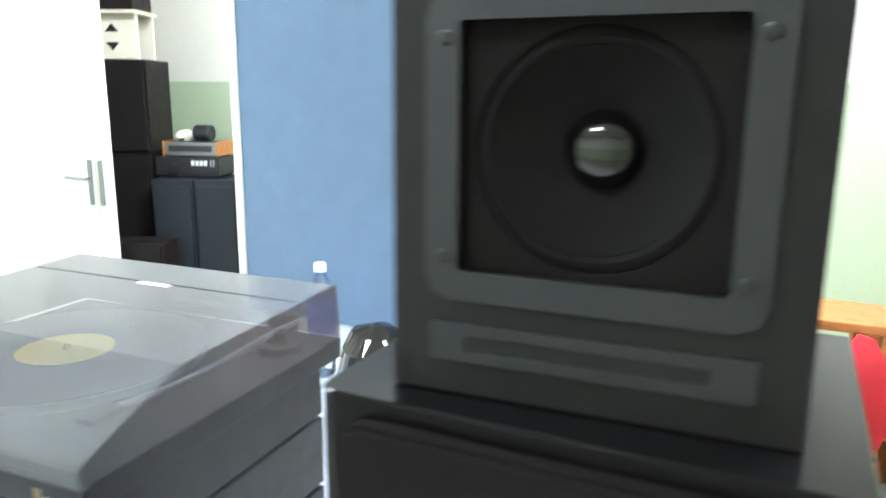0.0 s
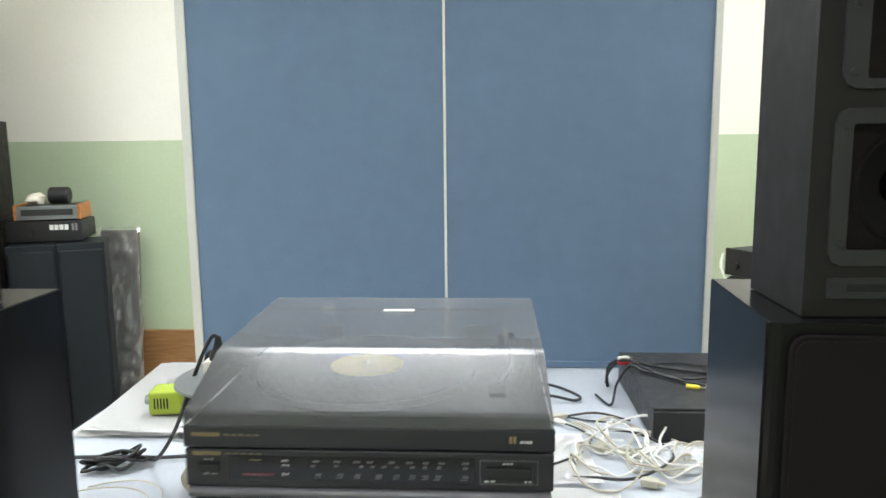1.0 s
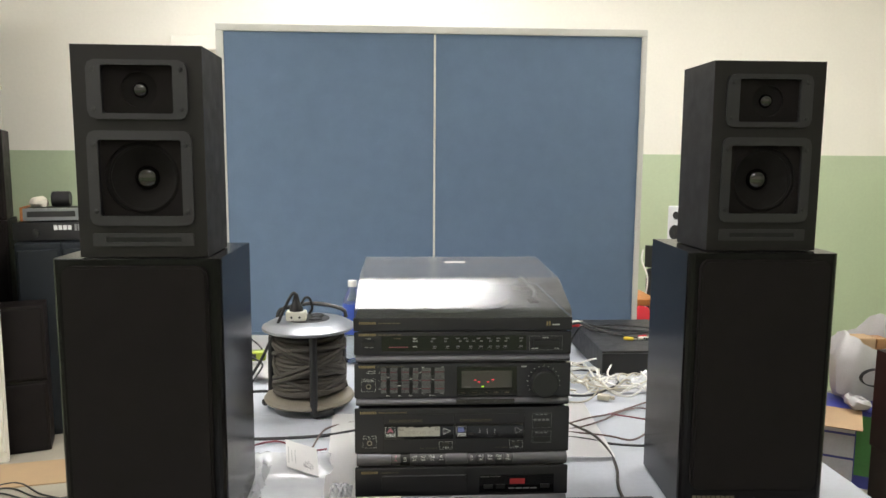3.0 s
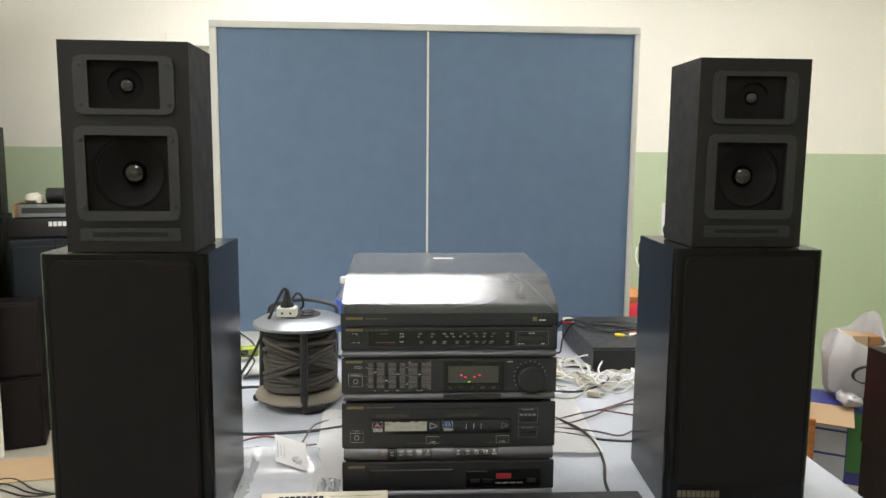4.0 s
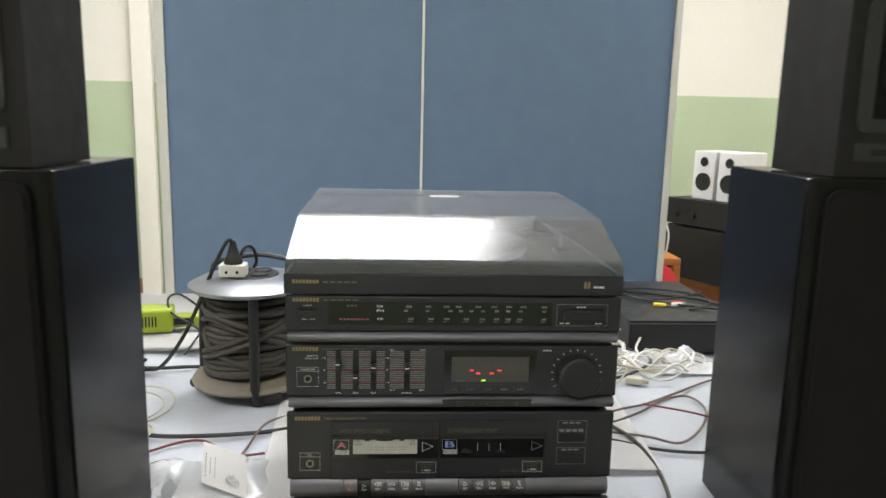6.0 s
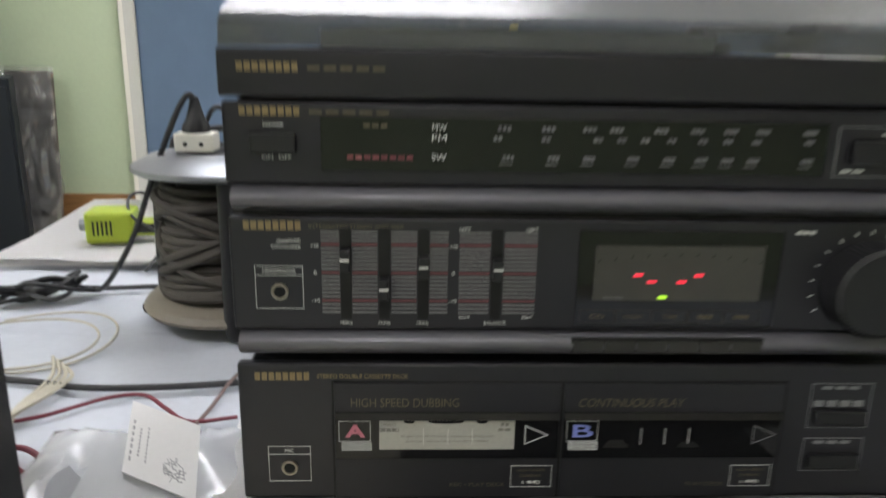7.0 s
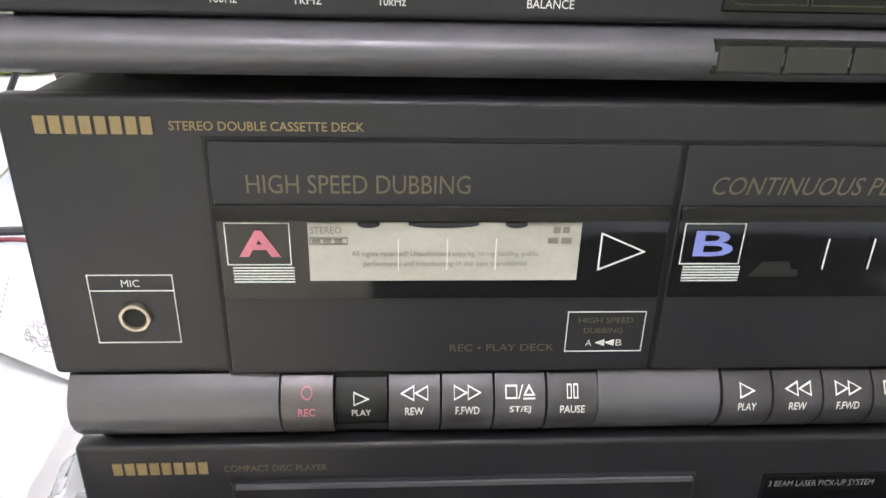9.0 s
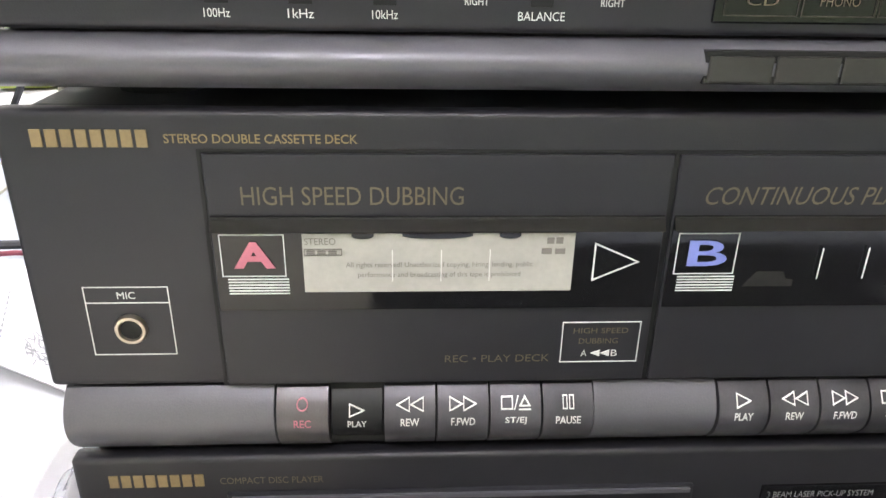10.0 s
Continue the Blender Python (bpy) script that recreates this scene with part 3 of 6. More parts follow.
# ---- the stereo stack ----
FW = 0.2095


def device(name, z, label, category):
    return thing(name, pose(0, 0.17, z), label, category, "stereo stack")


def put(name, bm, material, parent, label="", smooth=False):
    return part(name, bm, material, parent, label, at_world=True, smooth=smooth)


def face(parent, z0, z1, case0, case1):
    put("case", box(-0.203, 0.203, 0.008, 0.345, case0, case1, 0.002), M_CASE, parent)
    return put("front_panel", box(-FW, FW, 0.0, 0.0078, z0, z1, 0.0026, 4), M_PANEL, parent, smooth=True)


def strip(parent, z0, z1, x0=-0.2065, x1=0.2065, name="lower_strip"):
    return put(name, curved_bar(x0, x1, z0, z1, -0.0045, 0.0065, 0.0076), M_ROLL, parent, smooth=True)


def feet(parent, z0, z1):
    for x in (-0.17, 0.17):
        for y in (0.03, 0.30):
            put("foot", lathe([(0.014, z0), (0.015, z1)], 16, at=(x, y, 0)), M_BLACK, parent)


P = -0.0003      # printed marks lie just proud of the panels

# compact disc player
cd = device("cd_player", TABLE + 0.006, "graphite compact disc player at the bottom of the stereo stack", "CD player")
face(cd, 0.8235, 0.8825, 0.795, 0.8845)
strip(cd, 0.797, 0.8225)
feet(cd, TABLE + 0.006, 0.795)
put("disc_tray", box(-0.158, 0.008, -0.002, 0.001, 0.832, 0.8675, 0.001), M_PANEL, cd)
put("tray_lip", box(-0.156, 0.006, -0.0032, -0.0021, 0.8655, 0.8672), M_ROLL, cd)
put("display_window", box(0.034, 0.182, -0.001, 0.001, 0.828, 0.8655, 0.0005), M_GLASSY, cd)
put("digits", box(0.094, 0.124, -0.0014, -0.0011, 0.846, 0.857), M_GLOW_CD, cd, "dim red digits")
for x in (0.052, 0.076, 0.164):
    put("button", box(x - 0.009, x + 0.009, -0.004, -0.0012, 0.838, 0.846, 0.001), M_BLACK, cd)
put("caption", bars(0.092, 0.150, 0.836, 0.8385, -0.0012, 4, 0.2), M_GREY, cd)
put("caption", lettering("3 BEAM LASER PICK-UP SYSTEM", 0.036, 0.076, 0.8605, 0.8632, -0.0013), M_GREY, cd)
put("caption", lettering("COMPACT DISC PLAYER", -0.160, -0.1245, 0.8712, 0.8740, P), M_FAINT, cd)
put("maker_mark", bars(-0.1975, -0.1645, 0.8705, 0.8755, 0, 8), M_GOLD, cd, "gold maker's mark")
for x0, x1 in ((0.035, 0.062), (0.064, 0.091)):
    put("key", box(x0, x1, -0.0075, -0.0030, 0.801, 0.819, 0.002), M_ROLL, cd)

# double cassette deck
deck = device("cassette_deck", 0.8850, "graphite double cassette deck with a tape loaded in well A", "cassette deck")
face(deck, 0.9120, 1.0022, 0.886, 1.0015)
put("door_seam", line_frame(-0.1545, 0.1215, 0.9122, 0.9913, 0.0011, -0.0003, 0.0005), M_SLOT, deck)
put("door_seam", box(-0.0168, -0.0154, -0.0003, 0.0005, 0.9124, 0.9908), M_SLOT, deck)
for nm, x0, x1 in (("A", -0.1530, -0.0170), ("B", -0.0152, 0.1200)):
    dr = put("cassette_door", box(x0, x1, -0.0012, 0.0006, 0.9128, 0.9901, 0.0006), M_PANEL, deck)
    put("window", box(x0 + 0.0006, x1 - 0.0006, -0.0021, -0.0013, 0.9405, 0.9712, 0.0003), M_GLASSY, dr, "black tape window")
    b = box(x0 + 0.0006, x1 - 0.0006, -0.0040, -0.0014, 0.9672, 0.9714)
    for v in b.verts:
        if v.co.y < -0.003 and v.co.z > 0.97:
            v.co.y = -0.0018
    put("window_bevel", b, M_GLASSY, dr, "sloping glossy upper window edge")
    mark = put("well_mark", line_frame(x0 + 0.0025, x0 + 0.0215, 0.9522, 0.9660, 0.0003, -0.0024, -0.0022), M_WHITE, dr)
    put("well_letter", lettering(nm, x0 + 0.0062, x0 + 0.0186, 0.9550, 0.9636, -0.0025, 0.0, 0.035 if nm == "A" else 0.014), M_PINK if nm == "A" else M_LILAC, dr, "pink letter A" if nm == "A" else "pale blue letter B")
    bm = None
    for i in range(6):
        bm = box(x0 + 0.0040, x0 + 0.0222, -0.0024, -0.0022, 0.9463 + i * 0.00096, 0.9467 + i * 0.00096, bm=bm)
    put("stripe_print", bm, M_WHITE, dr)
    tx = x0 + (0.1148 if nm == "A" else 0.1180)
    put("arrow", ring_plate(((tx, 0.9500), (tx + 0.0145, 0.9565), (tx, 0.9630)), ((tx + 0.0005, 0.9508), (tx + 0.0134, 0.9565), (tx + 0.0005, 0.9622)), -0.0024, -0.0022), M_WHITE if nm == "A" else M_GREY, dr)
    for i in range(3):
        put("gauge_line", box(x0 + (0.0533 if nm == "A" else 0.0480) + i * 0.0147, x0 + (0.0536 if nm == "A" else 0.0484) + i * 0.0147, -0.0033, -0.0031, 0.9508, 0.9612), M_WHITE, dr)
    put("speed_box", line_frame(x0 + 0.1075, x0 + 0.1330, 0.9200, 0.9350, 0.0003, -0.0015, -0.0013), M_WHITE, dr)
    put("speed_caption", lettering("HIGH SPEED", x0 + 0.1112, x0 + 0.1290, 0.9308, 0.9328, -0.0015), M_FAINT, dr)
    put("speed_caption", lettering("DUBBING", x0 + 0.1132, x0 + 0.1260, 0.9270, 0.9290, -0.0015), M_FAINT, dr)
    put("speed_caption", lettering("A", x0 + 0.1142, x0 + 0.1162, 0.9222, 0.9246, -0.0015), M_WHITE, dr)
    put("speed_caption", lettering("B", x0 + 0.1242, x0 + 0.1262, 0.9222, 0.9246, -0.0015), M_WHITE, dr)
    for i in range(2):
        ax = x0 + 0.1174 + i * 0.0032
        put("speed_arrow", outline(((ax, 0.9234), (ax + 0.003, 0.9222), (ax + 0.003, 0.9246)), -0.0016, -0.0013), M_WHITE, dr)
    put("deck_caption", lettering("REC \u2022 PLAY DECK" if nm == "A" else "PLAY DECK", x0 + (0.0700 if nm == "A" else 0.0800), x0 + 0.1040, 0.9205, 0.9232, -0.0015), M_FAINT, dr)
    txt = "HIGH SPEED DUBBING" if nm == "A" else "CONTINUOUS PLAY"
    put("door_caption", lettering(txt, x0 + (0.0100 if nm == "A" else 0.0092), x0 + (0.0745 if nm == "A" else 0.0740), 0.9748, 0.9805, -0.0015, 0.0 if nm == "A" else 0.25), M_FAINT, dr)
    if nm == "A":
        tape = put("cassette", box(-0.1262, -0.0445, -0.0026, -0.0022, 0.9470, 0.9662), M_LABEL, dr, "pale tape label behind the window")
        for x0b, x1b in ((-0.1115, -0.1050), (-0.0965, -0.0755), (-0.0675, -0.0610)):
            put("dark_edge", outline([(x0b, 0.9663)] + [(x0b + (x1b - x0b) * i / 8, 0.9655 - 0.0009 * math.sin(math.pi * i / 8) ** 0.5) for i in range(9)] + [(x1b, 0.9663)], -0.0029, -0.0026), M_GLASSY, tape)
        put("tape_print", lettering("STEREO", -0.1255, -0.1163, 0.9628, 0.9650, -0.0029), M_LABEL_PRINT, tape)
        put("tape_print", line_frame(-0.1258, -0.1145, 0.9592, 0.9615, 0.0003, -0.0029, -0.0027), M_LABEL_PRINT, tape)
        put("tape_print", bars(-0.1250, -0.1153, 0.9598, 0.9609, -0.0027, 3), M_LABEL_PRINT, tape)
        put("tape_print", bars(-0.0530, -0.0475, 0.9630, 0.9650, -0.0027, 2), M_LABEL_PRINT, tape)
        put("tape_print", bars(-0.0545, -0.0463, 0.9596, 0.9614, -0.0027, 2), M_LABEL_PRINT, tape)
        put("tape_print", lettering("All rights reserved! Unauthorized copying, hiring, lending, public", -0.1135, -0.0570, 0.9549, 0.9571, -0.0029), M_LABEL_PRINT, tape)
        put("tape_print", lettering("performance and broadcasting of this tape is prohibited", -0.1100, -0.0605, 0.9516, 0.9538, -0.0029), M_LABEL_PRINT, tape)
    else:
        put("tape_hub", outline([(0.010, 0.9478), (0.026, 0.9478), (0.026, 0.9500), (0.0235, 0.9505), (0.0225, 0.9530), (0.0140, 0.9530), (0.0115, 0.9500)], -0.0024, -0.0021), M_DIMGREY, dr)
        put("tape_hub", outline([(0.056, 0.9478), (0.070, 0.9478), (0.067, 0.9515), (0.059, 0.9515)], -0.0024, -0.0021), M_SLOT, dr)
put("maker_mark", bars(-0.1992, -0.1665, 0.9917, 0.9967, 0, 8), M_GOLD, deck, "gold maker's mark")
put("caption", lettering("STEREO DOUBLE CASSETTE DECK", -0.1630, -0.1090, 0.9929, 0.9956, P, 0.0, 0.012), M_GOLD, deck)


def jack(parent, cx, cz, text, x0, x1, z0, z1, zl):
    bm = line_frame(x0, x1, z0, z1, 0.00026, P, 0.0001)
    bm = box(x0, x1, P, 0.0001, zl - 0.00013, zl + 0.00013, bm=bm)
    put("jack_outline", bm, M_WHITE, parent)
    w = 0.0027 if len(text) < 5 else 0.0092
    put("jack_caption", lettering(text, cx - w, cx + w, zl + 0.0014, zl + 0.0038, P), M_WHITE, parent)
    j = put("jack", lathe([(0.0050, 0.0), (0.0050, 0.0010), (0.0046, 0.0018), (0.0037, 0.0018), (0.0033, 0.0008)], 32, "Y", (cx, 0, cz)), M_STEEL, parent, "nickel jack socket", smooth=True)
    put("hole", lathe([(0.0033, 0.0), (0.0033, 0.0010), (0, 0.0010)], 24, "Y", (cx, 0, cz)), M_SLOT, j)


jack(deck, -0.1808, 0.9335, "MIC", -0.1935, -0.1680, 0.9240, 0.9480, 0.9425)
# keys
KZ0, KZ1 = 0.8865, 0.9105


def tri_mark(cx, cz, w, h, flip, y, bm=None):
    s = -1 if flip else 1
    o = ((cx - s * w / 2, cz - h / 2), (cx + s * w / 2, cz), (cx - s * w / 2, cz + h / 2))
    k = 0.80
    gx = cx - s * w / 6
    i = tuple((gx + (x - gx) * k, cz + (z - cz) * k) for x, z in o)
    return ring_plate(o, i, y - 0.0004, y + 0.0001, bm)


def drape(bm, y):
    """Lays flat marks onto the curved front of a key."""
    for v in bm.verts:
        v.co.y += 0.0065 * ((v.co.z - 0.8983) / 0.0116) ** 2
    return bm


def key_marks(kind, cx, y, parent, dz=0.0):
    zt, zs = 0.8997 + dz, 0.9052 + dz
    text = {"rec": "REC", "play": "PLAY", "rew": "REW", "ffwd": "F.FWD", "stop": "ST/EJ", "pause": "PAUSE"}[kind]
    w = {"rec": 0.0028, "play": 0.0032, "rew": 0.0031, "ffwd": 0.0040, "stop": 0.0036, "pause": 0.0042}[kind]
    put("key_caption", drape(lettering(text, cx - w, cx + w, zt - 0.0014, zt + 0.0014, y - 0.0003, 0.0, 0.015), y), M_PINK if kind == "rec" else M_WHITE, parent)
    bm = None
    if kind == "play":
        bm = tri_mark(cx, zs - 0.0004, 0.0052, 0.0046, False, y)
    elif kind in ("rew", "ffwd"):
        for k in (-1, 1):
            bm = tri_mark(cx + k * 0.0023, zs, 0.0045, 0.0042, kind == "rew", y, bm)
    elif kind == "stop":
        bm = line_frame(cx - 0.0050, cx - 0.0010, zs - 0.0019, zs + 0.0019, 0.0004, y - 0.0002, y + 0.0001)
        bm = outline(((cx - 0.0007, zs - 0.0019), (cx - 0.0003, zs - 0.0019), (cx + 0.0010, zs + 0.0019), (cx + 0.0006, zs + 0.0019)), y - 0.0002, y + 0.0001, bm)
        o = ((cx + 0.0010, zs - 0.0010), (cx + 0.0050, zs - 0.0010), (cx + 0.0030, zs + 0.0021))
        bm = ring_plate(o, ((cx + 0.0018, zs - 0.0006), (cx + 0.0042, zs - 0.0006), (cx + 0.0030, zs + 0.0012)), y - 0.0002, y + 0.0001, bm)
        bm = box(cx + 0.0010, cx + 0.0050, y - 0.0002, y + 0.0001, zs - 0.0021, zs - 0.0017, bm=bm)
    elif kind == "pause":
        for k in (-1, 1):
            bm = line_frame(cx + k * 0.0011 - 0.0008, cx + k * 0.0011 + 0.0008, zs - 0.0020, zs + 0.0020, 0.0003, y - 0.0002, y + 0.0001, bm)
    else:
        bm = ring_plate([(cx + 0.0019 * math.cos(radians(a)), zs + 0.0004 + 0.0019 * math.sin(radians(a))) for a in range(0, 360, 20)],
                        [(cx + 0.0015 * math.cos(radians(a)), zs + 0.0004 + 0.0015 * math.sin(radians(a))) for a in range(0, 360, 20)], y - 0.0002, y + 0.0001)
    put("key_symbol", drape(bm, y - 0.0001), M_PINK if kind == "rec" else M_WHITE, parent)


put("key_channel", box(-0.2040, 0.2040, 0.003, 0.0076, KZ0, KZ1), M_SLOT, deck)
strip(deck, KZ0, KZ1, -0.2060, -0.1388, "key_rail")
strip(deck, KZ0, KZ1, -0.0326, 0.0092, "key_rail")
strip(deck, KZ0, KZ1, 0.0986, 0.2060, "key_rail")
for kind, i in (("rec", 0), ("play", 1), ("rew", 2), ("ffwd", 3), ("stop", 4), ("pause", 5)):
    x0 = -0.1384 + i * 0.01763
    dy = 0.0035 if kind == "play" else 0.0
    k = put("key", curved_bar(x0 + 0.0004, x0 + 0.01723, KZ0 + 0.0002, KZ1 - 0.0006, -0.0050 + dy, 0.0065, 0.0029 + dy), M_BLACK if kind == "play" else M_REC if kind == "rec" else M_KEY, deck, "pressed-in black key" if kind == "play" else "", smooth=True)
    key_marks(kind, x0 + 0.0088, -0.0050 + dy, k, -0.003 if kind == "play" else 0.0)
for i, kind in enumerate(("play", "rew", "ffwd", "stop", "pause")):
    x0 = 0.0098 + i * 0.0177
    k = put("key", curved_bar(x0 + 0.0004, x0 + 0.0173, KZ0 + 0.0002, KZ1 - 0.0006, -0.0050, 0.0065, 0.0029), M_KEY, deck, smooth=True)
    key_marks(kind, x0 + 0.0088, -0.0050, k)
for z0, z1 in ((0.960, 0.990), (0.930, 0.953)):
    put("switch_outline", line_frame(0.1365, 0.1745, z0, z1, 0.0004, P, 0.0001), M_GREY, deck)
    put("switch_caption", bars(0.143, 0.168, z1 - 0.004, z1 - 0.002, 0, 3), M_GREY, deck)
    put("switch_button", box(0.1395, 0.1715, -0.004, -0.0003, z0 + 0.004, z0 + 0.0125, 0.001), M_BLACK, deck)
put("switch_caption", bars(0.139, 0.172, 0.9745, 0.9785, 0, 4), M_GREY, deck)

# amplifier with equalizer
amp = device("amplifier", 1.0035, "graphite stereo amplifier with equalizer sliders and a large volume knob", "amplifier")
face(amp, 1.0235, 1.0905, 1.0065, 1.0925)
strip(amp, 1.0080, 1.0225)
feet(amp, 1.0032, 1.0065)
put("maker_mark", bars(-0.2010, -0.1685, 1.0830, 1.0880, 0, 8), M_GOLD, amp, "gold maker's mark")
put("caption", lettering("INTEGRATED STEREO AMPLIFIER", -0.1650, -0.1120, 1.0840, 1.0865, P), M_FAINT, amp)
put("caption", lettering("GRAPHIC", -0.1830, -0.1695, 1.0757, 1.0778, P), M_WHITE, amp)
put("caption", lettering("EQUALIZER", -0.1860, -0.1695, 1.0722, 1.0743, P), M_WHITE, amp)
jack(amp, -0.1823, 1.0468, "HEADPHONE", -0.1960, -0.1690, 1.0365, 1.0620, 1.0565)
ZT, ZL = 1.0820, 1.0345
cols = ((-0.1585, -0.1482), (-0.1412, -0.1268), (-0.1190, -0.1045), (-0.0972, -0.0868), (-0.0805, -0.0630), (-0.0550, -0.0362))
for x0, x1 in cols:
    bm = None
    reds = None
    for i in range(21):
        z = ZL + (ZT - ZL) * i / 20
        if i in (3, 10, 17):
            reds = box(x0, x1, P, 0.0001, z - 0.0005, z + 0.0005, bm=reds)
        else:
            bm = box(x0, x1, P, 0.0001, z - 0.00045, z + 0.00045, bm=bm)
    tagged(put("scale_print", bm, M_GREY, amp), kind="stuff")
    tagged(put("red_scale_print", reds, M_RED, amp), kind="stuff")
for i, (cx, kz, text) in enumerate(((-0.1447, 1.0680, "100Hz"), (-0.1229, 1.0510, "1kHz"), (-0.1008, 1.0640, "10kHz"), (-0.0590, 1.0630, "BALANCE"))):
    s = put("slider_slot", box(cx - 0.0031, cx + 0.0031, -0.0004, 0.0002, 1.0305, 1.0845, 0.0002), M_SLOT, amp)
    kn = put("slider_knob", box(cx - 0.0027, cx + 0.0027, -0.009, -0.0005, kz - 0.0070, kz + 0.0055, 0.0008), M_BLACK, s)
    put("pointer", box(cx - 0.0026, cx + 0.0026, -0.0094, -0.0090, kz - 0.0006, kz + 0.0006), M_WHITE, kn)
    w = 0.0034 if i < 3 else 0.0063
    put("slider_caption", lettering(text, cx - w, cx + w, 1.0270, 1.0293, P), M_WHITE, amp)
for cx in (-0.1620, -0.0838):
    for z, tx in ((1.0740, "+10"), (1.0582, "0"), (1.0416, "-10")):
        w = 0.0022 if tx != "0" else 0.0008
        put("scale_number", lettering(tx, cx - w, cx + w, z - 0.0011, z + 0.0011, P), M_WHITE, amp)
for cx, z, tx in ((-0.0775, 1.0843, "LEFT"), (-0.0395, 1.0843, "LEFT"), (-0.0765, 1.0318, "RIGHT"), (-0.0400, 1.0318, "RIGHT")):
    put("slider_caption", lettering(tx, cx - 0.0032, cx + 0.0032, z - 0.0010, z + 0.0010, P), M_WHITE, amp)
wn = put("display_window", box(-0.0125, 0.1050, -0.0012, 0.001, 1.0270, 1.0845, 0.0006), M_GLASSY, amp, "smoked display window")
put("scale_plate", box(-0.0030, 0.0950, -0.0016, -0.0013, 1.0430, 1.0760), M_SCALE, wn, "level scale with window reflections in its paler tone")
for x, z in ((0.0225, 1.0585), (0.0306, 1.0545), (0.0480, 1.0545), (0.0577, 1.0585)):
    put("level_lamp", box(x - 0.0025, x + 0.0025, -0.0021, -0.0017, z - 0.0008, z + 0.0008, 0.0001), M_GLOW_R, wn, "lit red bar")
put("level_lamp", box(0.0352, 0.0402, -0.0021, -0.0017, 1.0443, 1.0460), M_GLOW_G, wn, "lit green bar")
for i, word in enumerate(("CD", "PHONO", "TAPE", "", "")):
    x0 = -0.0100 + i * 0.0215
    cell = put("source_box", line_frame(x0, x0 + 0.0206, 1.0290, 1.0372, 0.0003, -0.0015, -0.0013), M_DIMGOLD, wn)
    w = 0.0011 * max(len(word), 4)
    put("source_name", lettering(word, x0 + 0.0103 - w, x0 + 0.0103 + w, 1.0318, 1.0344, -0.0015) if word else bars(x0 + 0.0055, x0 + 0.0151, 1.0320, 1.0342, -0.0013, 3), M_FAINT, cell)
put("power_caption", lettering("POWER", 0.0035, 0.0145, 1.0438, 1.0456, -0.0019), M_GREY, wn)
bm = None
for i in range(11):
    bm = box(-0.001 + i * 0.0094, -0.0002 + i * 0.0094, -0.0019, -0.0017, 1.0660 + 0.004 * math.sin(i / 10 * math.pi), 1.0675 + 0.004 * math.sin(i / 10 * math.pi), bm=bm)
put("display_scale", bm, M_DIMGREY, wn)
put("button_channel", box(-0.0138, 0.1000, -0.0041, 0.0, 1.0112, 1.0202), M_SLOT, amp)
for i in range(6):
    x0 = -0.0130 + i * 0.0188
    put("push_button", box(x0, x0 + 0.0180, -0.0052, -0.0042, 1.0116, 1.0190, 0.0006), M_BUTTON, amp)
# volume knob with ribs and tick marks round it
bm = bmesh.new()
KN = 56
lo, hi, cap = [], [], []
for i in range(KN * 2):
    a = 2 * math.pi * i / (KN * 2)
    r = 0.0272 if i % 2 else 0.0263
    lo.append(bm.verts.new((r * math.cos(a), 0.0, r * math.sin(a))))
    hi.append(bm.verts.new((r * 0.985 * math.cos(a), -0.018, r * 0.985 * math.sin(a))))
    cap.append(bm.verts.new((0.0235 * math.cos(a), -0.020, 0.0235 * math.sin(a))))
for i in range(KN * 2):
    j = (i + 1) % (KN * 2)
    bm.faces.new((lo[i], lo[j], hi[j], hi[i]))
    bm.faces.new((hi[i], hi[j], cap[j], cap[i]))
bm.faces.new(cap)
bm.transform(Matrix.Translation((0.1570, -0.0003, 1.0530)))
vk = put("volume_knob", bm, M_BLACK, amp, "round ribbed black volume knob")
for i in range(15):
    a = radians(-30 + i * 240 / 14)
    b = box(-0.0004, 0.0004, P, 0.0001, 0.0, 0.0024)
    b.transform(Matrix.Translation((0.1570 + 0.0305 * math.cos(a), 0, 1.0530 + 0.0305 * math.sin(a))) @ Matrix.Rotation(math.pi / 2 - a, 4, "Y"))
    put("knob_tick", b, M_WHITE, amp)
put("caption", bars(0.1125, 0.1240, 1.0832, 1.0850, 0, 3), M_WHITE, amp)

# tuner
tuner = device("tuner", 1.0935, "graphite radio tuner with a dark dial window", "tuner")
face(tuner, 1.1085, 1.1530, 1.0960, 1.1545)
strip(tuner, 1.0940, 1.1075)
put("maker_mark", bars(-0.2000, -0.1670, 1.1460, 1.1505, 0, 8), M_GOLD, tuner, "gold maker's mark")
put("caption", bars(-0.1630, -0.1180, 1.1472, 1.1488, 0, 5), M_FAINT, tuner)
put("caption", lettering("POWER", -0.1875, -0.1765, 1.1400, 1.1420, P), M_WHITE, tuner)
put("power_switch", box(-0.1945, -0.1700, -0.005, -0.0002, 1.1265, 1.1365, 0.001), M_BLACK, tuner)
put("caption", lettering("ON  OFF", -0.1890, -0.1730, 1.1225, 1.1247, P), M_WHITE, tuner)
dl = put("dial_window", box(-0.1570, 0.1215, -0.0010, 0.001, 1.1165, 1.1460, 0.0005), M_GLASSY, tuner, "dark dial window")
for tx, z in (("MW", 1.1408), ("FM", 1.1352), ("SW", 1.1248)):
    put("band_name", lettering(tx, -0.0970, -0.0890, z - 0.0016, z + 0.0016, -0.0012), M_WHITE, dl)
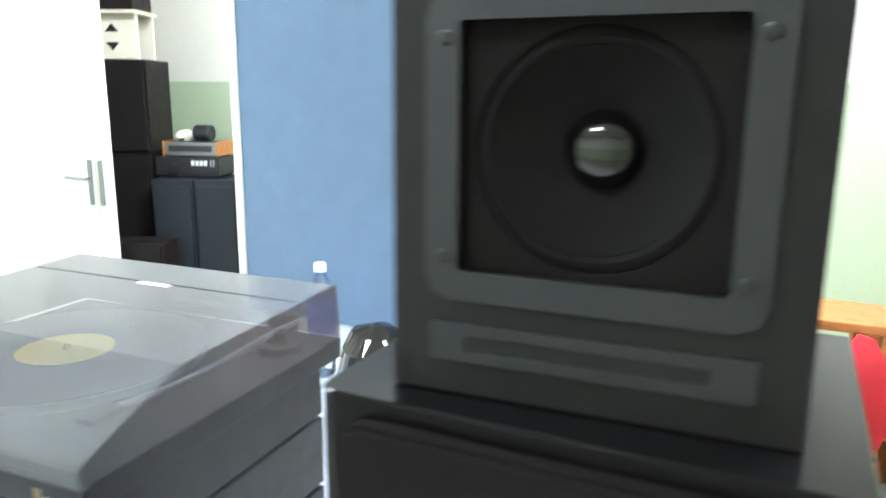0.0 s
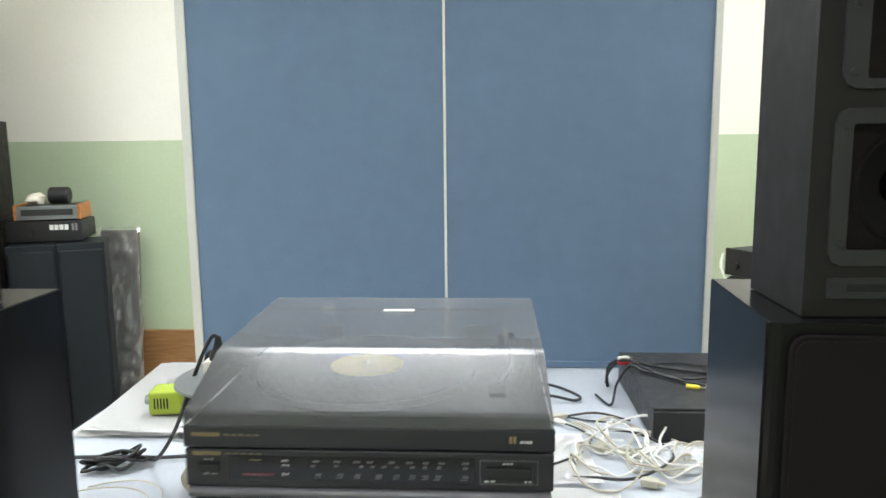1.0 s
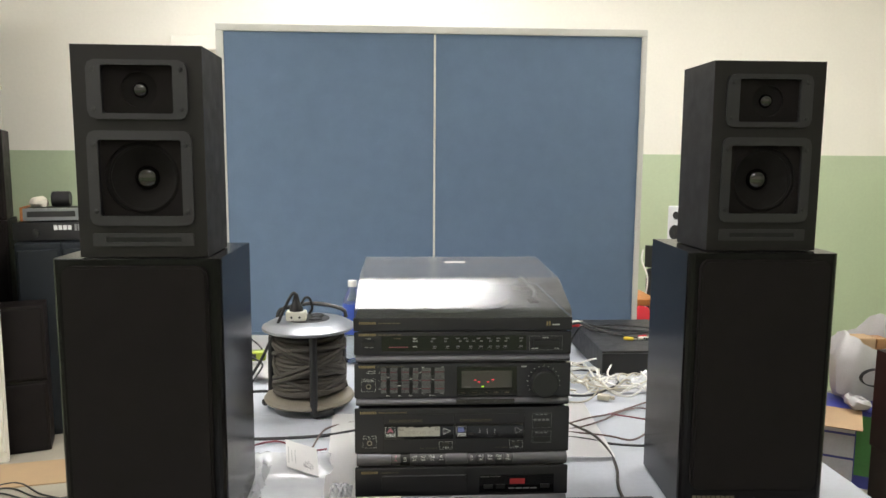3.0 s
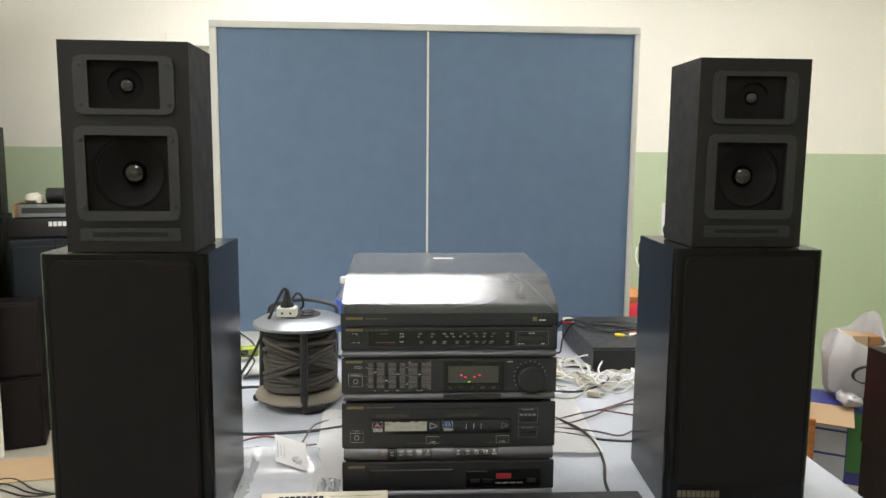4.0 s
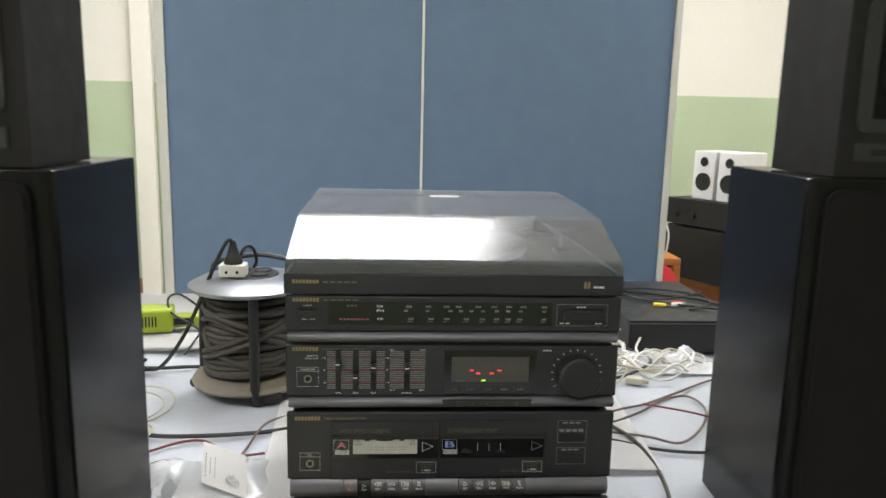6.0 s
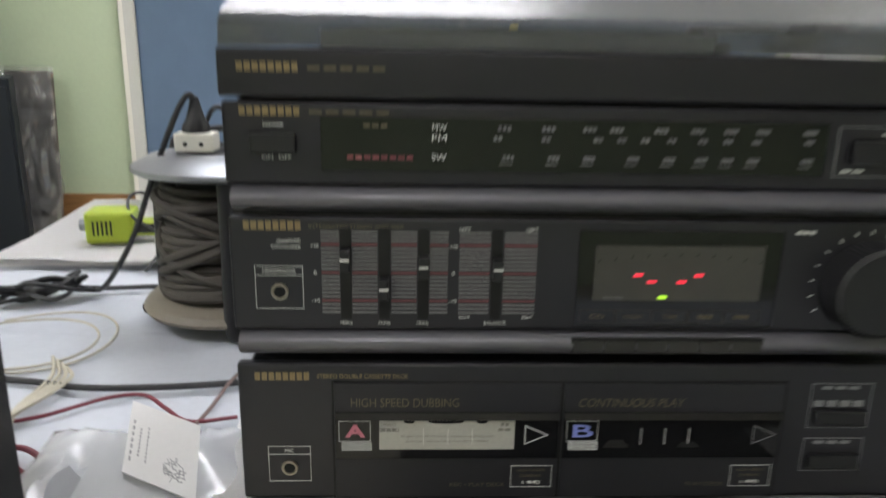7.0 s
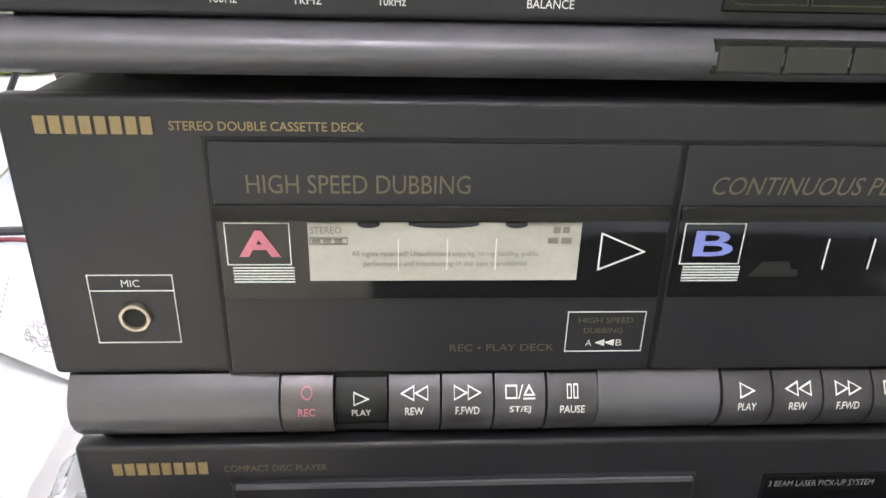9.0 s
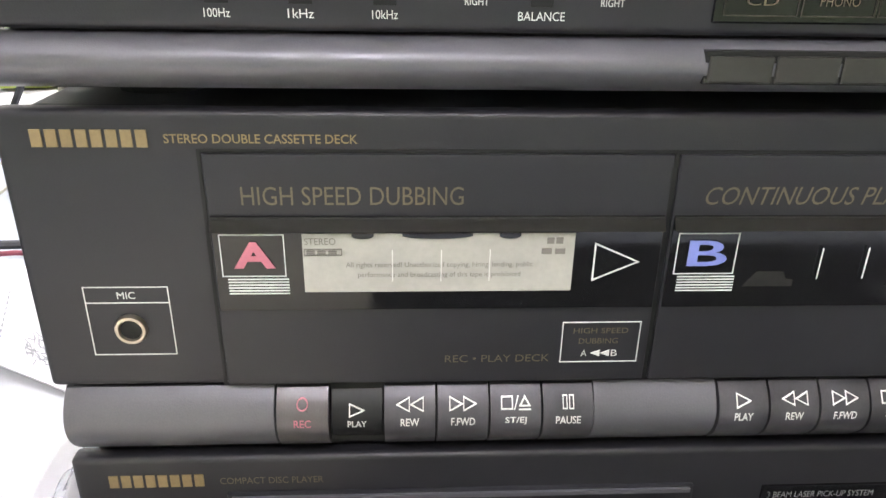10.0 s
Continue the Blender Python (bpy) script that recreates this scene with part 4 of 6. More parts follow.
for px in (-0.0575, -0.0335, -0.0110, 0.0038, 0.0285, 0.0485, 0.0670, 0.0850, 0.1115):
    put("dial_number", bars(px - 0.0038, px + 0.0038, 1.1394, 1.1420, -0.0011, 3), M_NUM, dl)
for px in (-0.0610, -0.0345, -0.0060, 0.0070, 0.0200, 0.0345, 0.0520, 0.0660, 0.0820, 0.1115):
    put("dial_number", bars(px - 0.0026, px + 0.0026, 1.1340, 1.1366, -0.0011, 2), M_NUM, dl)
for px in (-0.0550, -0.0300, -0.0105, 0.0140, 0.0340, 0.0520, 0.0665, 0.0810, 0.1115):
    put("dial_number", bars(px - 0.0034, px + 0.0034, 1.1236, 1.1262, -0.0011, 3), M_NUM, dl)
    put("dial_underline", box(px - 0.005, px + 0.002, -0.0013, -0.0011, 1.1212, 1.1217), M_GREY, dl)
put("dial_print", bars(-0.1430, -0.1060, 1.1232, 1.1252, -0.0011, 8), M_RED, dl)
put("dial_print", bars(-0.1340, -0.1200, 1.1405, 1.1422, -0.0011, 3), M_FAINT, dl)
put("tuning_outline", line_frame(0.1275, 0.1920, 1.1165, 1.1445, 0.0005, P, 0.0001), M_GREY, tuner)
put("caption", bars(0.1530, 0.1650, 1.1400, 1.1416, 0, 3), M_WHITE, tuner)
put("tuning_rocker", box(0.1345, 0.1850, -0.006, -0.0002, 1.1240, 1.1375, 0.002), M_BLACK, tuner)
put("caption", bars(0.1320, 0.1460, 1.1190, 1.1205, 0, 2), M_WHITE, tuner)
put("caption", bars(0.1770, 0.1860, 1.1190, 1.1205, 0, 2), M_WHITE, tuner)

# record player with its lid down
tt = device("record_player", 1.1548, "graphite record player with a closed smoked lid and a record inside", "record player")
put("plinth", box(-0.2080, 0.2080, 0.008, 0.385, 1.1552, 1.1800, 0.002), M_CASE, tt)
put("front_panel", box(-0.2105, 0.2105, -0.001, 0.0078, 1.1555, 1.1808, 0.0022, 3), M_PANEL, tt, smooth=True)
put("maker_mark", bars(-0.2000, -0.1670, 1.1690, 1.1735, -0.001, 8), M_GOLD, tt, "gold maker's mark")
put("caption", bars(-0.1630, -0.1200, 1.1698, 1.1718, -0.001, 5), M_FAINT, tt)
put("emblem", bars(0.1600, 0.1690, 1.1650, 1.1735, -0.001, 2, 0.3), M_GOLD, tt)
put("emblem_caption", bars(0.1720, 0.1860, 1.1655, 1.1680, -0.001, 4), M_WHITE, tt)
put("platter", lathe([(0.147, 1.1803), (0.149, 1.1820), (0.149, 1.1900), (0.147, 1.1915)], 64, at=(-0.030, 0.195, 0)), M_SILVER, tt, smooth=True)
rec = put("record", lathe([(0.150, 1.1918), (0.1505, 1.1926), (0.149, 1.1934), (0.052, 1.1932)], 64, at=(-0.030, 0.195, 0)), M_RECORD, tt, "black vinyl record", smooth=True)
put("record_label", lathe([(0.050, 1.1933), (0.050, 1.1939), (0.004, 1.1939), (0.003, 1.2000), (0, 1.2005)], 48, at=(-0.030, 0.195, 0)), M_YELLOW, rec, "yellow record label")
put("tonearm_base", lathe([(0.026, 1.1802), (0.026, 1.1900), (0.014, 1.1920), (0.012, 1.2050), (0, 1.2060)], 32, at=(0.165, 0.315, 0)), M_BLACK, tt, smooth=True)
put("tonearm", tube([(0.165, 0.355, 1.2030), (0.165, 0.300, 1.2030), (0.168, 0.180, 1.2010), (0.150, 0.095, 1.1990)], 0.0035), M_SILVER, tt)
put("headshell", box(0.138, 0.158, 0.060, 0.096, 1.1950, 1.2010, 0.002), M_BLACK, tt)
# folded lid: front lip, slope, flat top, back; open below
prof = [(0.000, 1.1815), (0.000, 1.1945), (0.004, 1.1985), (0.104, 1.2365), (0.116, 1.2395), (0.376, 1.2480), (0.381, 1.2460), (0.382, 1.1815)]
b = bmesh.new()
LW = 0.2090


def lid_half(z):
    return LW - max(0.0, z - 1.1815) * 0.06


left = [b.verts.new((-lid_half(z), y, z)) for y, z in prof]
right = [b.verts.new((lid_half(z), y, z)) for y, z in prof]
for i in range(len(prof) - 1):
    b.faces.new((left[i], left[i + 1], right[i + 1], right[i]))
b.faces.new(list(reversed(left)))
b.faces.new(right)
bmesh.ops.recalc_face_normals(b, faces=b.faces)
lid = put("lid", b, M_LID, tt, "dusty smoked see-through lid")
b = box(-0.020, 0.026, 0.292, 0.301, 0.0, 0.0006)
for v in b.verts:
    v.co.z += 1.2395 + (v.co.y - 0.116) / 0.26 * 0.0085 + 0.0004
SEAM_Z = 1.2395 + (0.3035 - 0.116) / 0.26 * 0.0085
put("lid_seam", box(-0.2025, 0.2025, 0.3028, 0.3042, SEAM_Z + 0.0001, SEAM_Z + 0.0007), M_CASE, lid, "thin dark seam across the lid")
put("lid_badge", b, M_WHITE, lid, "small pale badge on the lid")
for x in (-0.12, 0.12):
    put("hinge", box(x - 0.02, x + 0.02, 0.3835, 0.396, 1.160, 1.200, 0.002), M_BLACK, tt)

# ---- on the table ----
ZS = TABLE + 0.0062


def cable(pts, r, material, label, z=None, per=8, name="cable"):
    """A cable laid through (x, y) or (x, y, height over the table) points."""
    q = [(p[0], p[1], ZS + r + (p[2] if len(p) > 2 else 0.0)) for p in pts]
    return tagged(part(name, tube(q, r, 8, per), material, smooth=True), label, "cable")


# cable reel
reel = thing("cable_reel", pose(-0.382, 0.67, ZS), "dusty extension cable reel with a metal top flange", "cable reel")
part("lower_flange", lathe([(0.04, 0.022), (0.124, 0.022), (0.127, 0.028), (0.122, 0.036), (0.085, 0.048), (0.05, 0.050)], 40), M_BEIGE, reel, "beige plastic flange", smooth=True)
part("drum", lathe([(0.070, 0.048), (0.070, 0.226)], 32), M_CASE, reel)
part("upper_flange", lathe([(0.060, 0.222), (0.122, 0.224), (0.129, 0.228), (0.128, 0.234), (0.105, 0.246), (0.062, 0.252)], 40), M_SILVER, reel, "shiny grey metal flange", smooth=True)
hub = part("socket_hub", lathe([(0.062, 0.225), (0.062, 0.250), (0.057, 0.254), (0.0, 0.254)], 36), M_BLACK, reel, smooth=True)
for x, y in ((0.022, -0.018), (0.022, 0.026), (-0.026, 0.030)):
    part("socket", lathe([(0.019, 0.2542), (0.019, 0.2575), (0.0165, 0.2575), (0.0155, 0.2560)], 24, at=(x, y, 0)), M_CASE, hub, smooth=True)
# many turns of cable, slack and uneven
rng = random.Random(4)
line = []
turns, per = 14, 20
for i in range(turns * per):
    a = 2 * math.pi * i / per
    k = i / (turns * per)
    r = 0.087 + 0.010 * noise.noise((k * 31, 0.3, 5)) + 0.014 * (1 - k) ** 3
    z = 0.052 + 0.158 * k + 0.006 * math.sin(a + 1.3 + 5 * k) + 0.005 * noise.noise((k * 24, 7, 1))
    line.append((r * math.cos(a), r * math.sin(a), z))
part("wound_cable", tube(line, 0.0069, 8, straight=True), M_REELCABLE, reel, "grey dusty rubber cable", smooth=True)
line = []
for i in range(150):
    a = 2 * math.pi * i / 22 + 0.8
    k = i / 150
    r = 0.098 + 0.006 * noise.noise((k * 19, 3, 5))
    z = 0.125 + 0.068 * math.sin(a * 0.5 + 4 * k) * (0.9 + 0.1 * k)
    line.append((r * math.cos(a), r * math.sin(a), z))
part("crossing_cable", tube(line, 0.0068, 8, straight=True), M_REELCABLE, reel, smooth=True)
for a in (283, 163, 43):
    c, s = math.cos(radians(a)), math.sin(radians(a))
    tx, ty = -s * 0.022, c * 0.022
    R = 0.112
    part("stand_leg", tube([(R * c, R * s, 0.226), (R * c + 0.004 * c, R * s + 0.004 * s, 0.13), (R * c + 0.006 * c, R * s + 0.006 * s, 0.02), (R * c + tx * 0.6, R * s + ty * 0.6, 0.0115), (R * c + tx * 1.4, R * s + ty * 1.4, 0.0112), (R * c + tx * 2.4, R * s + ty * 2.4, 0.016)], 0.0105, 10, 6), M_BLACK, reel, smooth=True)
part("carry_handle", tube([(-0.10, 0.075, 0.238), (-0.085, 0.085, 0.262), (0.0, 0.115, 0.272), (0.085, 0.085, 0.262), (0.10, 0.075, 0.238)], 0.006, 8), M_BLACK, reel, smooth=True)

plug = thing("power_plug", pose(-0.411, 0.640, ZS + 0.2545), "ivory multi-way adaptor with a black plug pushed in from above", "plug")
part("adaptor", box(-0.027, 0.027, -0.020, 0.020, 0.0, 0.026, 0.004), M_IVORY, plug, "ivory adaptor block")
for x in (-0.011, 0.011):
    part("pin_hole", lathe([(0.0032, 0.0), (0.0032, 0.0012), (0, 0.0012)], 12, "Y", (x, -0.0196, 0.011)), M_SLOT, plug)
part("plug_body", lathe([(0.019, 0.0262), (0.019, 0.034), (0.013, 0.044), (0.008, 0.062), (0.0055, 0.074), (0, 0.076)], 24), M_BLACK, plug, "black moulded plug", smooth=True)
tagged(part("power_cable", tube([(-0.411, 0.640, ZS + 0.315), (-0.414, 0.634, ZS + 0.331), (-0.424, 0.630, ZS + 0.324), (-0.446, 0.628, ZS + 0.28), (-0.484, 0.638, ZS + 0.196), (-0.510, 0.66, ZS + 0.145), (-0.538, 0.68, ZS + 0.098), (-0.571, 0.70, ZS + 0.052), (-0.605, 0.735, ZS + 0.018), (-0.63, 0.76, ZS + 0.006), (-0.665, 0.755, ZS + 0.010)], 0.0042, 8), M_RUBBER, smooth=True), "black mains cable running from the plug down to the table", "cable")
tagged(part("power_cable", tube([(-0.404, 0.650, ZS + 0.285), (-0.390, 0.66, ZS + 0.312), (-0.378, 0.68, ZS + 0.305), (-0.375, 0.70, ZS + 0.275), (-0.385, 0.72, ZS + 0.257)], 0.0035, 8), M_RUBBER, smooth=True), "short black cable looped over the reel top", "cable")

# lime hair dryer lying on its side
dryer = thing("hot_air_gun", pose(-0.690, 1.03, ZS + 0.0195, 0, 0, 8), "lime green plastic hot air gun lying on folded paper", "hot air gun")
part("body", box(-0.055, 0.033, -0.036, 0.036, 0.0, 0.064, 0.010, 3), M_LIME, dryer, smooth=True)
bm = None
for i in range(5):
    bm = box(-0.040 + i * 0.008, -0.0365 + i * 0.008, -0.0368, -0.0355, 0.018, 0.046, bm=bm)
part("air_slots", bm, M_SLOT, dryer)
part("grip", box(0.030, 0.118, -0.020, 0.020, 0.010, 0.042, 0.009, 3), M_LIME, dryer, smooth=True)
part("grip_inlay", box(0.036, 0.086, -0.0215, -0.0195, 0.018, 0.036, 0.001), M_BLACK, dryer)
part("nozzle", lathe([(0.012, 0.0), (0.012, 0.022)], 16, "X", (-0.071, 0, 0.032)), M_SILVER, dryer, smooth=True)
tagged(part("power_cable", tube([(x - 0.02, y + 0.075, z) for x, y, z in ((-0.56, 0.965, ZS + 0.035), (-0.575, 0.985, ZS + 0.07), (-0.63, 1.0, ZS + 0.105), (-0.655, 0.98, ZS + 0.10), (-0.635, 0.93, ZS + 0.075), (-0.58, 0.885, ZS + 0.06), (-0.545, 0.86, ZS + 0.045), (-0.552, 0.82, ZS + 0.025), (-0.565, 0.79, ZS + 0.006))], 0.0030, 8), M_RUBBER, smooth=True), "thin black cable looped over the lime hot air gun", "cable")
cable([(-0.775, 1.045), (-0.82, 1.05), (-0.88, 1.06)], 0.0022, M_RUBBER, "thin black lead lying behind the hot air gun")

# water bottle behind the reel
bot = thing("water_bottle", pose(-0.290, 1.13, ZS), "clear plastic bottle with a blue label and a white cap", "bottle")
part("bottle_body", lathe([(0.030, 0.0), (0.034, 0.006), (0.034, 0.205), (0.030, 0.225), (0.014, 0.252), (0.013, 0.262)], 28), M_BOTTLE, bot, smooth=True)
part("bottle_label", lathe([(0.0344, 0.10), (0.0346, 0.101), (0.0346, 0.204), (0.0344, 0.205)], 28), M_BOTTLEBLUE, bot, "blue printed label", smooth=True)
part("cap", lathe([(0.0155, 0.2625), (0.0155, 0.280), (0.0135, 0.283), (0, 0.283)], 24), M_WHITEPL, bot, "white screw cap", smooth=True)

# left side cables
cable([(-0.90, 0.765), (-0.80, 0.77), (-0.70, 0.765, 0.006), (-0.62, 0.775), (-0.55, 0.785), (-0.50, 0.785)], 0.0042, M_RUBBER, "black mains cable lying across the table")
cable([(-0.76, 0.42), (-0.66, 0.435), (-0.57, 0.425), (-0.50, 0.408), (-0.43, 0.408), (-0.36, 0.415), (-0.30, 0.428), (-0.23, 0.46), (-0.19, 0.50)], 0.0042, M_RUBBER, "thick black cable running behind the stereo")
cable([(-0.72, 0.30), (-0.60, 0.315), (-0.52, 0.338), (-0.46, 0.385), (-0.42, 0.392), (-0.385, 0.36), (-0.35, 0.33), (-0.30, 0.34)], 0.0024, M_REDCABLE, "thin dark red twin cable")
cable([(-0.345, 0.30), (-0.335, 0.36), (-0.325, 0.42, 0.006), (-0.31, 0.47, 0.004), (-0.27, 0.51), (-0.20, 0.55)], 0.0024, M_BROWNCABLE, "thin brownish cable crossing the black one")
rng = random.Random(11)
pts = []
for i in range(26):
    a = i * 1.35
    pts.append((-0.690 + 0.058 * math.cos(a) * (0.6 + 0.6 * rng.random()), 0.732 + 0.038 * math.sin(a * 1.1) * (0.5 + 0.7 * rng.random()), 0.003 + 0.028 * rng.random()))
cable(pts, 0.0040, M_RUBBER, "black cable bundled into a knot on the table", per=6, name="coiled_cable")
for k, (cx, cy, rx, ry) in enumerate(((-0.635, 0.555, 0.115, 0.105), (-0.655, 0.535, 0.12, 0.085))):
    cable([(cx + rx * math.cos(radians(a)), cy + ry * math.sin(radians(a)), 0.002 + 0.004 * k + 0.004 * math.sin(radians(a * 2))) for a in range(-150, 140, 20)], 0.0018, M_CREAMCABLE, "cream cable lying in a loose loop")
for k in range(4):
    cable([(-0.575 + 0.010 * k, 0.50 - 0.01 * k), (-0.545 + 0.008 * k, 0.43, 0.004), (-0.550 + 0.008 * k, 0.36, 0.003 * k), (-0.535 - 0.008 * k, 0.30, 0.004), (-0.60, 0.25)], 0.0024, M_CREAMCABLE, "cream cable hanging in a bundle beside the speaker")
for k in range(3):
    cable([(-0.60, 0.235 - 0.012 * k), (-0.545, 0.245 - 0.02 * k, 0.004), (-0.50, 0.265 - 0.03 * k, 0.006), (-0.47, 0.255 - 0.03 * k)], 0.0032, M_REDCABLE, "red cable end beside the large speaker")

# crumpled clear bag with a printed card on it
bag = bmesh.new()
n = 26
g = []
for j in range(n + 1):
    row = []
    for i in range(n + 1):
        u, v = i / n, j / n
        x, y = -0.485 + 0.20 * u + 0.03 * (1 - v) + 0.012 * noise.noise((u * 5, v * 5, 1)), 0.02 + 0.29 * v + 0.012 * noise.noise((u * 5, v * 5, 2))
        e = min(u, 1 - u, v, 1 - v)
        z = ZS + 0.002 + min(1.0, e * 5) * (0.008 + 0.020 * v + 0.010 * abs(noise.noise((u * 5, v * 5, 3))) + (0.003 + 0.012 * v) * abs(noise.noise((u * 13 + v * 4, v * 8, 5))) ** 0.7)
        z = max(ZS + 0.0015, min(z, 0.8045 + 0.0225 * (x + 0.345) + 0.458 * (y - 0.233)) if x > -0.42 else z)
        row.append(bag.verts.new((x, y, z)))
    g.append(row)
for j in range(n):
    for i in range(n):
        bag.faces.new((g[j][i], g[j][i + 1], g[j + 1][i + 1], g[j + 1][i]))
tagged(part("plastic_bag", bag, M_BAG, smooth=True), "crumpled clear plastic bag lying on the table", "plastic bag")
bag = bmesh.new()
g = []
for j in range(n + 1):
    row = []
    for i in range(n + 1):
        u, v = i / n, j / n
        x, y = -0.272 + 0.05 * u, 0.02 + 0.12 * v
        e = min(u, 1 - u, v, 1 - v)
        row.append(bag.verts.new((x, y, ZS + 0.003 + min(1.0, e * 4) * (0.012 + 0.022 * abs(noise.noise((u * 5, v * 5, 9)))))))
    g.append(row)
for j in range(n):
    for i in range(n):
        bag.faces.new((g[j][i], g[j][i + 1], g[j + 1][i + 1], g[j + 1][i]))
tagged(part("plastic_bag", bag, M_BAG, smooth=True), "small crumpled clear plastic bag beside the stereo", "plastic bag")
card = thing("printed_card", pose(-0.345, 0.233, 0.8075), "white printed card with a small grey picture on it", "card")
SKEW = Matrix(((0.586, -0.11, 0, 0), (-0.234, 0.586, 0, 0), (-0.094, 0.266, 1, 0), (0, 0, 0, 1)))


def on_card(b):
    b.transform(SKEW)
    return b


part("card_sheet", on_card(box(-0.064, 0.064, -0.064, 0.064, 0.0, 0.0012)), M_PAPER, card)
bm = None
for i, (y0, y1) in enumerate(((-0.042, 0.034), (-0.030, 0.022), (-0.036, 0.028))):
    for k in range(7 + i):
        ya = y0 + (y1 - y0) * k / (7 + i)
        bm = box(-0.056 + i * 0.014, -0.0525 + i * 0.0135, ya, ya + (y1 - y0) / (7 + i) * 0.62, 0.0013, 0.0015, bm=bm)
part("printed_line", on_card(bm), M_CARDPRINT, card)
bm = None
rng = random.Random(3)
for i in range(46):
    a = rng.random() * 6.3
    r = 0.018 * rng.random() ** 0.5
    b = box(-0.0045, 0.0045, -0.0006, 0.0006, 0.0013, 0.0015)
    b.transform(Matrix.Translation((0.024 + 1.1 * r * math.cos(a), -0.030 + r * math.sin(a), 0.0)) @ Matrix.Rotation(rng.random() * 3.1, 4, "Z"))
    bm = joined(bm, b) if bm else b
part("picture", on_card(bm), M_CARDPRINT, card)

# flat black unit in front of the stack, with a booklet and a paper on it
unit = thing("equalizer_unit", pose(0.0, -0.17, ZS), "flat black hi-fi unit lying in front of the stereo stack", "hi-fi unit")
part("case", box(-0.365, 0.372, -0.31, -0.030, ZS + 0.004, 0.8305, 0.004), M_CASE, unit, at_world=True)
for x in (-0.32, 0.32):
    for y in (-0.27, -0.07):
        part("foot", lathe([(0.012, ZS), (0.012, ZS + 0.0042)], 14, at=(x, y, 0)), M_BLACK, unit, at_world=True)
man = thing("booklet", pose(-0.235, -0.150, 0.8308, 0, 0, 1.5), "cream instruction booklet lying on the black unit", "booklet")
part("pages", box(-0.116, 0.116, -0.15, 0.105, 0.0, 0.010, 0.001), M_PAPER, man)
part("cover", box(-0.118, 0.118, -0.152, 0.107, 0.0102, 0.0135, 0.001), M_CREAM, man)
b = bars(-0.085, 0.000, 0, 0.010, 0.0, 8, 0.22)
b.transform(Matrix.Translation((0, 0.080, 0.0138)) @ Matrix.Rotation(radians(-90), 4, "X"))
part("maker_mark", b, M_DIMGREY, man)
b = lettering("COMPACT DISC", -0.090, 0.010, 0.0, 0.010, 0.0)
b.transform(Matrix.Translation((0, 0.058, 0.0139)) @ Matrix.Rotation(radians(-90), 4, "X"))
part("title", b, M_DIMGREY, man)
part("rule", box(0.010, 0.105, 0.086, 0.0868, 0.0137, 0.0139), M_DIMGREY, man)
sheet_of_paper(pose(0.29, -0.155, 0.8312, 0, 0, -6), 0.14, 0.16, "small white paper lying on the black unit", thick=0.001)

# black tape deck behind the right speaker
rd = thing("video_player", pose(0.70, 1.08, ZS), "flat black player box with audio leads lying on top", "player")
part("case", box(0.527, 0.835, 0.905, 1.370, ZS + 0.006, 0.868, 0.003), M_CASE, rd, at_world=True)
part("front_panel", box(0.525, 0.837, 0.893, 0.9045, ZS + 0.006, 0.862, 0.002), M_BLACK, rd, at_world=True)
for x in (0.58, 0.80):
    for y in (0.94, 1.33):
        part("foot", lathe([(0.012, ZS), (0.012, ZS + 0.0062)], 12, at=(x, y, 0)), M_BLACK, rd, at_world=True)
for pts, r in (([(0.485, 1.30, 0.0), (0.48, 1.27, 0.05), (0.515, 1.23, 0.10), (0.60, 1.20, 0.092), (0.70, 1.16, 0.09), (0.80, 1.10, 0.09), (0.86, 1.02, 0.08)], 0.0045),
               ([(0.485, 1.33, 0.0), (0.485, 1.28, 0.07), (0.525, 1.23, 0.102), (0.60, 1.12, 0.093), (0.70, 1.05, 0.09), (0.80, 1.00, 0.09), (0.90, 1.01, 0.07)], 0.0035),
               ([(0.44, 1.23, 0.0), (0.47, 1.15, 0.0), (0.49, 1.18, 0.05), (0.525, 1.18, 0.100), (0.56, 1.16, 0.092), (0.65, 1.10, 0.092), (0.75, 1.13, 0.092), (0.84, 1.20, 0.09)], 0.0035),
               ([(0.58, 1.22, 0.091), (0.66, 1.24, 0.092), (0.76, 1.20, 0.092), (0.82, 1.14, 0.091), (0.80, 1.05, 0.091), (0.72, 0.99, 0.091)], 0.0030)):
    cable(pts, r, M_RUBBER, "black audio lead draped over the player")
for x, y, z, rz, material in ((0.190, 0.975, 0.0065, 15, M_YELLOW), (0.278, 1.062, 0.0065, -25, M_REDCLOTH), (0.308, 1.030, 0.0065, -40, M_IVORY), (0.500, 1.235, 0.095, 10, M_REDCLOTH), (0.503, 1.250, 0.104, 12, M_IVORY), (0.640, 1.050, 0.093, -20, M_YELLOW), (0.690, 1.045, 0.093, 12, M_IVORY), (0.695, 1.062, 0.093, 16, M_REDCLOTH)):
    p = thing("phono_plug", pose(x, y, ZS + z, 0, 90, rz), "small coloured phono plug at the end of a lead", "plug", "phono plugs")
    part("grip", lathe([(0.0042, 0.0), (0.0062, 0.004), (0.0062, 0.028), (0.004, 0.034)], 14), material, p, smooth=True)
    part("tip", lathe([(0.0022, 0.0342), (0.0022, 0.044), (0.001, 0.046)], 10), M_STEEL, p, smooth=True)

